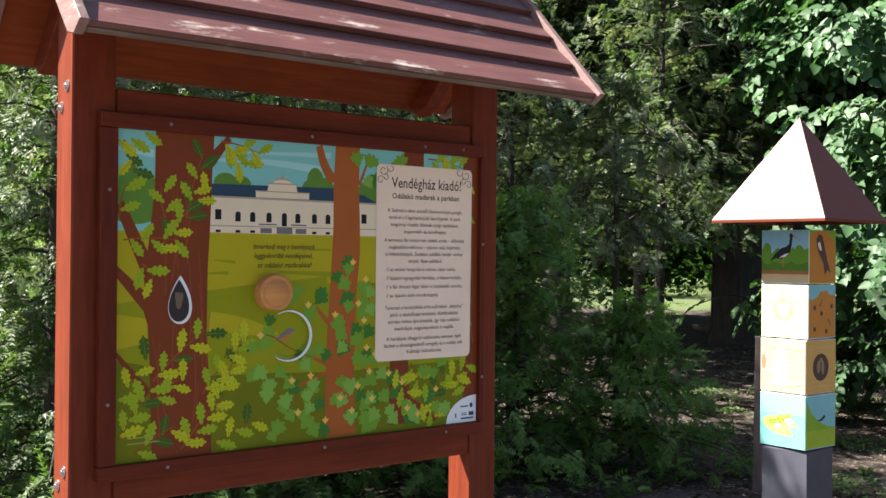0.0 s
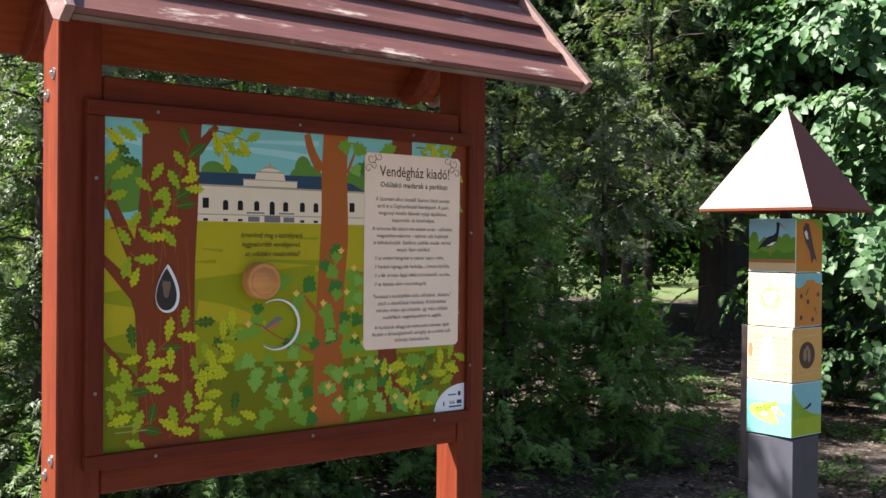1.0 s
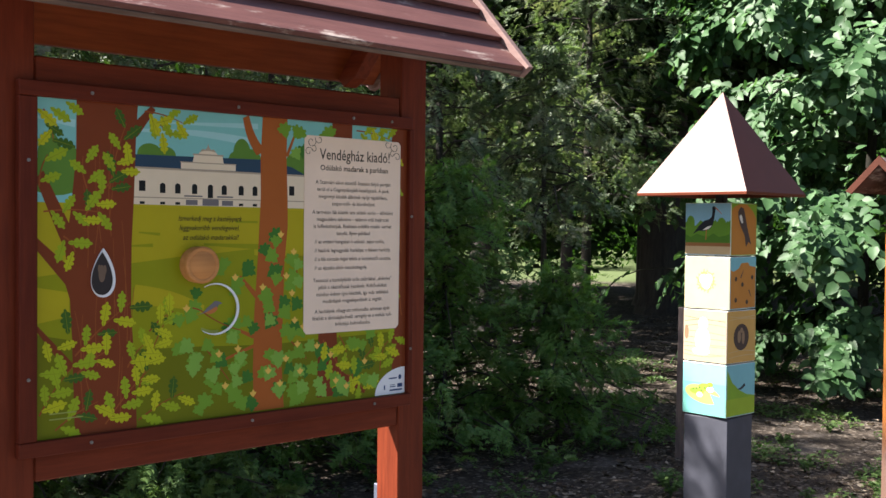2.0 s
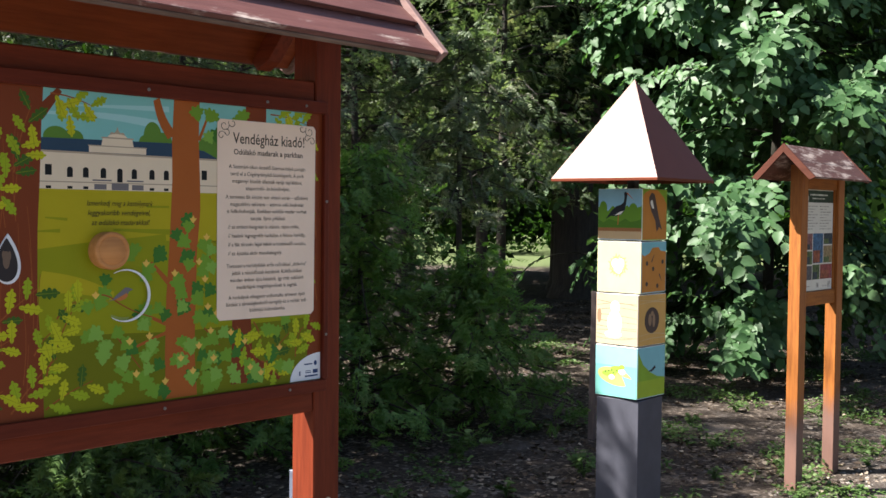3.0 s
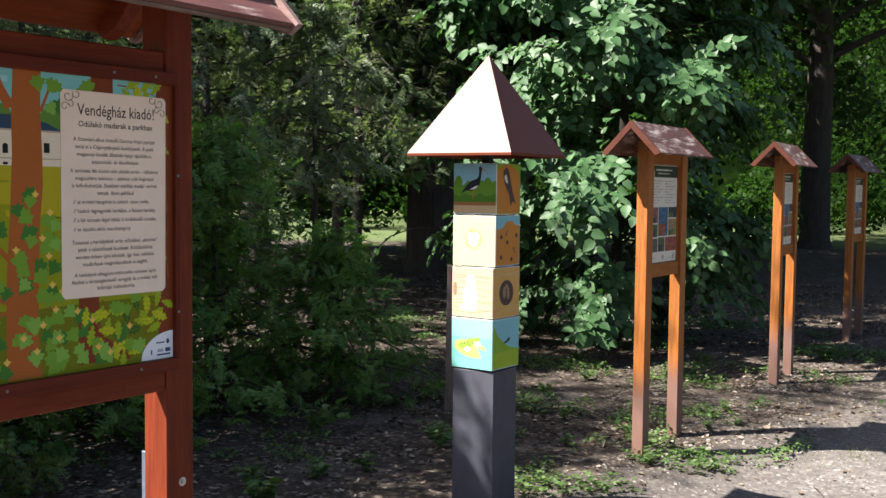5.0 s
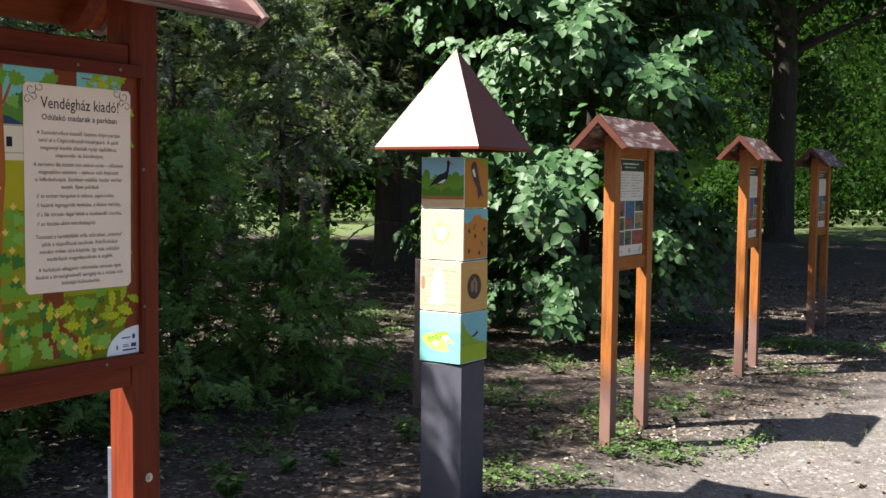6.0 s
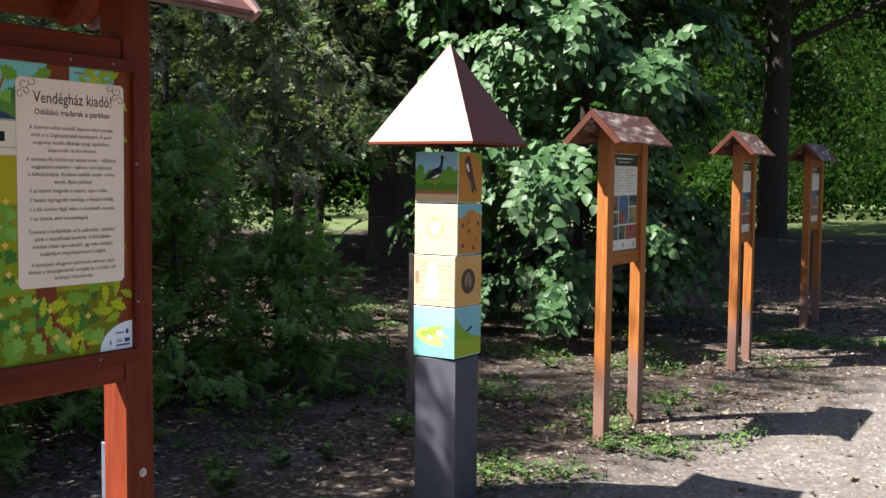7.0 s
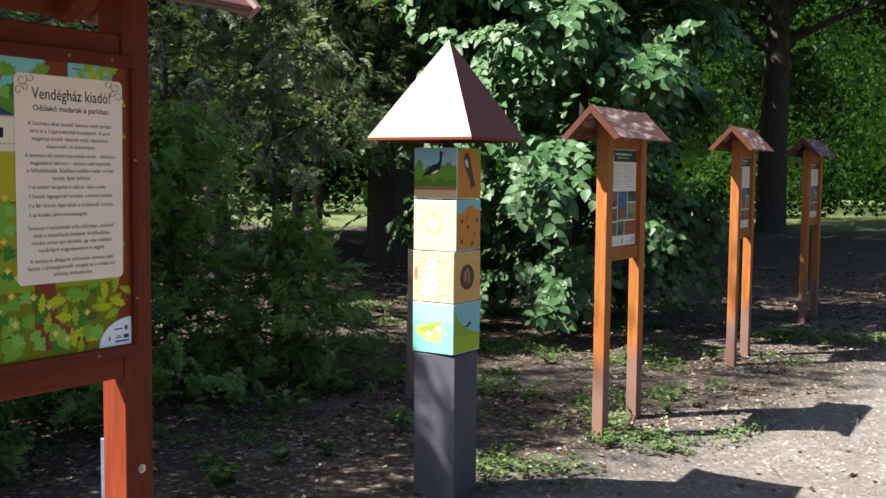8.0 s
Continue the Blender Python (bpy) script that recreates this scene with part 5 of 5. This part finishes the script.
def hanging_linden(x, y, h, r, z_low, girth, seed, twigs, size, label):
    """Layered limbs hung with leafy twigs; the leaves stand alternately along each twig."""
    rnd = np.random.RandomState(seed)
    tree = base("linden_tree", x, y, 0, label, "tree")
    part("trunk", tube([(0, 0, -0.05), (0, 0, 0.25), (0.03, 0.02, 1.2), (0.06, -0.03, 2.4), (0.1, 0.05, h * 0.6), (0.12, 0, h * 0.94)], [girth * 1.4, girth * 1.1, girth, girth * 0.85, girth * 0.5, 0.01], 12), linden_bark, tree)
    limbs, stems, runs = bmesh.new(), bmesh.new(), []
    for i in range(52):
        k = (i + rnd.rand()) / 52
        z0 = z_low + (h * 0.9 - z_low) * k
        ang = i * 2.39996 + rnd.uniform(-.3, .3)
        ln = r * (0.6 + 0.5 * math.sin(math.pi * min(1, 0.25 + 0.75 * k))) * rnd.uniform(0.65, 1.15)
        if 0.50 * math.cos(ang) - 0.86 * math.sin(ang) > 0.05:     # short towards the path: shaped so that side stays dark, without sunlit clusters
            ln *= 0.55
        elif -math.cos(ang) > 0.35:                                # kept narrow beside the cypresses
            ln *= 0.70
        pts = limb_points(rnd, (0.05, 0, z0), (math.cos(ang), math.sin(ang), rnd.uniform(0.2, 0.7)), ln, 0.16)
        tube([tuple(q) for q in pts], list(np.linspace(girth * 0.24, 0.005, len(pts))), 6, limbs)
        runs.append(pts)
        for _ in range(3):
            j = rnd.randint(2, len(pts))
            a2 = ang + rnd.uniform(-1.1, 1.1)
            sub = limb_points(rnd, pts[j], (math.cos(a2), math.sin(a2), rnd.uniform(-.1, .4)), ln * rnd.uniform(.25, .5), 0.22, 4)
            tube([tuple(q) for q in sub], list(np.linspace(0.014, 0.004, len(sub))), 4, limbs)
            runs.append(sub)
    share = np.exp(0.9 * rnd.normal(0, 1, len(runs)))
    at, along, nor, sz = [], [], [], []
    for e in rnd.choice(len(runs), twigs, p=share / share.sum()):
        pts = runs[e]
        u = (0.08 + 0.92 * rnd.rand() ** 0.8) * (len(pts) - 1.001)
        j = int(u)
        start = pts[j] + (pts[j + 1] - pts[j]) * (u - j)
        out = np.array([start[0], start[1], 0.0])
        out /= np.linalg.norm(out) + 1e-6
        run = limb_points(rnd, start, out + rnd.normal(0, 0.5, 3) + np.array([0, 0, -0.15]), rnd.uniform(0.3, 0.65), 0.13, 9)
        tube([tuple(q) for q in run[::3]], [0.005, 0.004, 0.003, 0.002], 3, stems)
        face = rnd.normal(0, 0.25, 3) + 0.5 * out + np.array([-0.30, -0.15, 0.75])
        for m, q in enumerate(run[1:]):
            w = run[m + 1] - run[m]
            w /= np.linalg.norm(w)
            side = np.cross(w, face)
            side /= np.linalg.norm(side) + 1e-6
            at.append(q)
            along.append(0.55 * w + (0.75 if m % 2 else -0.75) * side + np.array([0, 0, -0.30]) + rnd.normal(0, 0.15, 3))
            nor.append(face + rnd.normal(0, 0.22, 3))
            sz.append(size * rnd.uniform(0.7, 1.2))
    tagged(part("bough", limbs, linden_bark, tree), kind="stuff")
    tagged(part("twig", stems, weed_green, tree), kind="stuff")
    at = np.array(at)
    keep = at[:, 2] > 0.22
    pick = [np.array(v)[keep] for v in (along, nor, sz)]
    scatter("crown", *HEART, at[keep], *pick, linden_green, tree)
    return tree


hanging_linden(9.6, 4.62, 6.9, 1.9, 0.4, 0.05, 5, 3700, 0.105, "young linden with large pale green leaves on hanging twigs")
OLD = "old park trees"
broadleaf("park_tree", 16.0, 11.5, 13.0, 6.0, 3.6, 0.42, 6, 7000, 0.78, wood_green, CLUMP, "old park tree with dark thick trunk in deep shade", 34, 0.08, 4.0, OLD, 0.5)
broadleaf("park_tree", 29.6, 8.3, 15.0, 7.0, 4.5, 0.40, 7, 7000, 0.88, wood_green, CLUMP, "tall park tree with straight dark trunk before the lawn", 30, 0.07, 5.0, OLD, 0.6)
# this tree and the next, trunks hidden, are added to shade the far soil
broadleaf("park_tree", 22.0, 13.2, 14.0, 6.5, 3.2, 0.38, 8, 7000, 0.85, wood_green, CLUMP, "broad park tree added to shade the brown woodland floor", 34, 0.08, 6.0, OLD, 0.6)
broadleaf("park_tree", 11.2, 12.4, 12.0, 4.6, 2.8, 0.30, 9, 6000, 0.7, wood_green, CLUMP, "park tree with low dark crown added for shade behind the cypresses", 34, 0.10, 5.0, OLD, 0.5)

# two more trees with hidden trunks, added for their shadows on the ground
broadleaf("park_tree", 14.0, 17.5, 14.0, 6.0, 3.0, 0.36, 14, 6000, 0.9, wood_green, CLUMP, "broad park tree added to shade the soil deep in the wood", 34, 0.08, 6.0, OLD, 0.6)
broadleaf("park_tree", 10.5, 10.6, 13.0, 3.4, 5.0, 0.20, 33, 3600, 0.55, wood_green, CLUMP, "tall park tree added behind the cypresses to shade the soil", 30, 0.07, 6.0, OLD, 0.45)
# stands out of view, added only to cast dappled shade on the soil
broadleaf("park_tree", -0.1, 10.9, 12.5, 2.4, 8.2, 0.17, 10, 1700, 0.40, wood_green, CLUMP, "unseen slender tall tree added so its high crown dapples the ground", 26, 0.05, 7.0, OLD, 0.22, 1.2)
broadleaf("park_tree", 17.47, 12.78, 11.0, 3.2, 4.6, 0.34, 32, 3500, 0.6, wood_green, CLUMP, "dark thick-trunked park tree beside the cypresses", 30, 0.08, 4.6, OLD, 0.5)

# ---- far woodland ----
rnd = np.random.RandomState(3)


def lobes(count, a0, a1, d0, d1, z1, r0, r1, clumps):
    """Rounded masses of leaf clumps: places and outward ways."""
    q, w = [], []
    for _ in range(count):
        a, d, rad = math.radians(rnd.uniform(a0, a1)), rnd.uniform(d0, d1), rnd.uniform(r0, r1)
        c = np.array([d * math.sin(a), d * math.cos(a), 0.8 + z1 * rnd.rand() ** 1.1])
        v = rnd.normal(0, 1, (clumps, 3))
        v /= np.linalg.norm(v, axis=1, keepdims=True)
        p = c + v * rad * rnd.uniform(0.72, 1.08, (clumps, 1)) * np.array([1.0, 1.0, 0.72])
        q.append(p)
        w.append(v + rnd.normal(0, 0.55, (clumps, 3)) + np.array([0, 0, 0.35]))
    q, w = np.concatenate(q), np.concatenate(w)
    keep = q[:, 2] > 0.25
    return q[keep], w[keep]


near, near_out = lobes(230, -15, 112, 42, 60, 13.0, 1.3, 3.2, 150)
low, low_out = lobes(85, -10, 108, 39, 43, 1.0, 0.7, 1.5, 90)
# unseen woodland added behind the camera, closing the clearing and blocking sky light
round_, round_out = lobes(80, 112, 345, 27, 36, 12.0, 2.0, 3.6, 60)
at, out = np.concatenate([near, low, round_]), np.concatenate([near_out, low_out, round_out])
size = np.concatenate([rnd.uniform(0.5, 0.92, len(near)), rnd.uniform(0.5, 0.9, len(low)), rnd.uniform(1.4, 2.4, len(round_))])
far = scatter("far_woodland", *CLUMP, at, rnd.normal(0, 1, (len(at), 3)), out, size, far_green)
tagged(far, "far park woodland of mixed green leaves", "woodland", kind="stuff")
# ---- litter, weeds and grass on the ground ----
rnd = np.random.RandomState(21)


def on_ground(n, x0, x1, y0, y1):
    p = np.stack([rnd.uniform(x0, x1, n), rnd.uniform(y0, y1, n)], 1)
    return p


def lay(p, lift):
    return np.array([(x, y, ground_height(x, y) + lift) for x, y in p])


CURL = ([(0, 0, 0.10), (0.30, 0.30, 0.22), (0.22, 0.75, 0.10), (0, 1.0, 0.25), (-0.22, 0.75, 0.14), (-0.30, 0.30, 0.10), (0, 0.5, 0.0)], [(0, 1, 6), (1, 2, 6), (2, 3, 6), (3, 4, 6), (4, 5, 6), (5, 0, 6)])
p = on_ground(125000, 2.4, 18.0, 1.0, 11.0)
patch = np.array([noise.noise(Vector((x * 0.9, y * 0.9, 3))) + 0.6 * noise.noise(Vector((x * 2.6, y * 2.6, 9))) for x, y in p])
keep = (rnd.rand(len(p)) < np.clip(0.34 + 1.2 * patch, 0.05, 1.0)) & (rnd.rand(len(p)) < np.clip((p[:, 1] + 0.2 * p[:, 0] - 2.9) / 0.9, 0.10, 1.0))
p = p[keep]
n = len(p)
tagged(scatter("leaf_litter", *CURL, lay(p, 0.004), np.c_[rnd.normal(0, 1, (n, 2)), rnd.normal(0, .12, n)], np.c_[rnd.normal(0, .35, (n, 2)), np.ones(n)], 0.010 + 0.048 * rnd.rand(n) ** 2.2, litter_brown),
       "dry brown fallen leaves strewn over the soil", "leaf litter", kind="stuff")
n = 1500
p = on_ground(n, 3.0, 13.0, 1.5, 9.0)
TWIG = ([(-0.012, 0, 0.01), (0.012, 0, 0.01), (0.008, 0.5, 0.04), (-0.008, 0.5, 0.04), (0.03, 1, 0.01)], [(0, 1, 2), (0, 2, 3), (3, 2, 4)])
tagged(scatter("fallen_twigs", *TWIG, lay(p, 0.008), np.c_[rnd.normal(0, 1, (n, 2)), np.zeros(n)], np.c_[rnd.normal(0, .2, (n, 2)), np.ones(n)], rnd.uniform(0.06, 0.28, n), litter_brown),
       "thin dry twigs lying on the soil", "twigs", kind="stuff")
n = 16000
p = on_ground(n, 4.2, 13.0, 0.2, 2.7)
PEB = ([(-.5, -.4, 0), (.5, -.45, 0), (.45, .5, 0), (-.5, .4, 0), (0.05, 0, .45)], [(0, 1, 4), (1, 2, 4), (2, 3, 4), (3, 0, 4)])
stone = leafy("path_grit_stone", [(0.075, 0.064, 0.055), (0.15, 0.132, 0.118), (0.19, 0.17, 0.155), (0.36, 0.33, 0.30)], 0.0, 0.85, 0.2)
tagged(scatter("path_gravel", *PEB, lay(p, -0.002), np.c_[rnd.normal(0, 1, (n, 2)), np.zeros(n)], np.tile((0, 0, 1.0), (n, 1)), 0.006 + 0.016 * rnd.rand(n) ** 3, stone),
       "small pale stones pressed into the gritty path", "gravel", kind="stuff")

# low weeds in patches
p = on_ground(19000, 3.0, 12.0, 1.7, 7.5)
patch = np.array([noise.noise(Vector((x * 1.3 + 7, y * 1.3, 1))) + 0.5 * noise.noise(Vector((x * 4, y * 4, 2))) for x, y in p])
p = p[(patch > 0.20) & (p[:, 1] + 0.2 * p[:, 0] > 3.1)]
k = 6
p = np.repeat(p, k, 0) + rnd.normal(0, 0.025, (len(p) * k, 2))
n = len(p)
LOBE = ([(0, 0, 0), (0.34, 0.42, 0.07), (0, 1.0, -0.03), (-0.34, 0.42, 0.07)], [(0, 1, 2), (0, 2, 3)])
tagged(scatter("low_weeds", *LOBE, lay(p, 0.0) + np.c_[np.zeros((n, 2)), rnd.uniform(0.01, 0.06, n)], np.c_[rnd.normal(0, 1, (n, 2)), rnd.normal(0.1, .3, n)], np.c_[rnd.normal(0, .4, (n, 2)), np.ones(n)], 0.012 + 0.034 * rnd.rand(n) ** 1.5, weed_green),
       "low green weeds creeping over the soil", "weeds", kind="stuff")


def weed(x, y, h, n_stem, leaf, seed, label):
    r = np.random.RandomState(seed)
    ob = base("weed_plant", x, y, ground_height(x, y), label, "weed", "weeds on the soil")
    st = bmesh.new()
    at, al, no, sz = [], [], [], []
    for i in range(n_stem):
        a = i * 2.4 + r.uniform(-.4, .4)
        lean = r.uniform(0.2, 0.75)
        pts = [(math.cos(a) * lean * h * s ** 1.4, math.sin(a) * lean * h * s ** 1.4, h * s * r.uniform(.8, 1.0)) for s in (0, .35, .7, 1.0)]
        tube(pts, [0.003, 0.0025, 0.002, 0.001], 4, st)
        for s in np.linspace(0.3, 1.0, 6):
            at.append([np.interp(s, (0, .35, .7, 1.0), [q[c] for q in pts]) for c in range(3)])
            b = a + r.uniform(-1.5, 1.5)
            al.append((math.cos(b), math.sin(b), r.uniform(-.3, .3)))
            no.append((r.normal(0, .3), r.normal(0, .3), 1.0))
            sz.append(leaf * r.uniform(.6, 1.2))
    part("stem", st, weed_green, ob)
    scatter("foliage", *HEART, at, al, no, sz, weed_green, ob)


for i, (x, y, h, ns, lf) in enumerate(((9.95, 2.66, 0.16, 9, 0.07), (4.15, 3.72, 0.11, 5, 0.055), (4.42, 3.62, 0.09, 4, 0.055), (3.85, 3.9, 0.10, 5, 0.05), (5.05, 3.55, 0.13, 7, 0.045), (5.25, 3.75, 0.11, 6, 0.045),
                                       (5.6, 3.0, 0.07, 6, 0.03), (5.55, 2.45, 0.07, 7, 0.028), (5.85, 2.35, 0.06, 6, 0.028), (6.3, 3.4, 0.07, 6, 0.03), (6.9, 3.9, 0.10, 8, 0.04), (7.6, 3.9, 0.10, 7, 0.04), (8.4, 4.4, 0.10, 7, 0.04),
                                       (7.2, 2.6, 0.07, 6, 0.03), (6.6, 2.5, 0.06, 6, 0.028), (4.9, 4.4, 0.2, 9, 0.06), (3.6, 3.6, 0.13, 6, 0.07))):
    weed(x, y, h, ns, lf, 50 + i, "small fresh green weed growing out of the leaf litter")
GRASS = ([(-0.012, 0, 0), (0.012, 0, 0), (0.008, 0.6, 0.10), (-0.008, 0.6, 0.10), (0, 1.0, 0.32)], [(0, 1, 2), (0, 2, 3), (3, 2, 4)])
at, al = [], []
for x, y, m, sp in ((6.5, 1.50, 70, .12), (6.9, 1.35, 50, .12), (6.2, 1.75, 30, .1), (5.6, 1.1, 40, .2), (7.8, 1.5, 60, .25), (8.6, 2.0, 60, .3), (9.4, 1.8, 60, .3), (6.8, 0.9, 40, .2)):
    q = np.c_[rnd.normal(x, sp, m), rnd.normal(y, sp * .6, m)]
    at.extend(lay(q, -0.004))
    al.extend(np.c_[rnd.normal(0, .55, (m, 2)), np.ones(m)])
n = len(at)
grass_dry = leafy("dry_grass", [(0.10, 0.14, 0.03), (0.2, 0.22, 0.07), (0.32, 0.30, 0.14)], 0.3, 0.6)
tagged(scatter("grass_tufts", *GRASS, at, al, rnd.normal(0, 1, (n, 3)), rnd.uniform(0.03, 0.09, n), grass_dry), "sparse dry grass tufts along the path edge", "grass", kind="stuff")
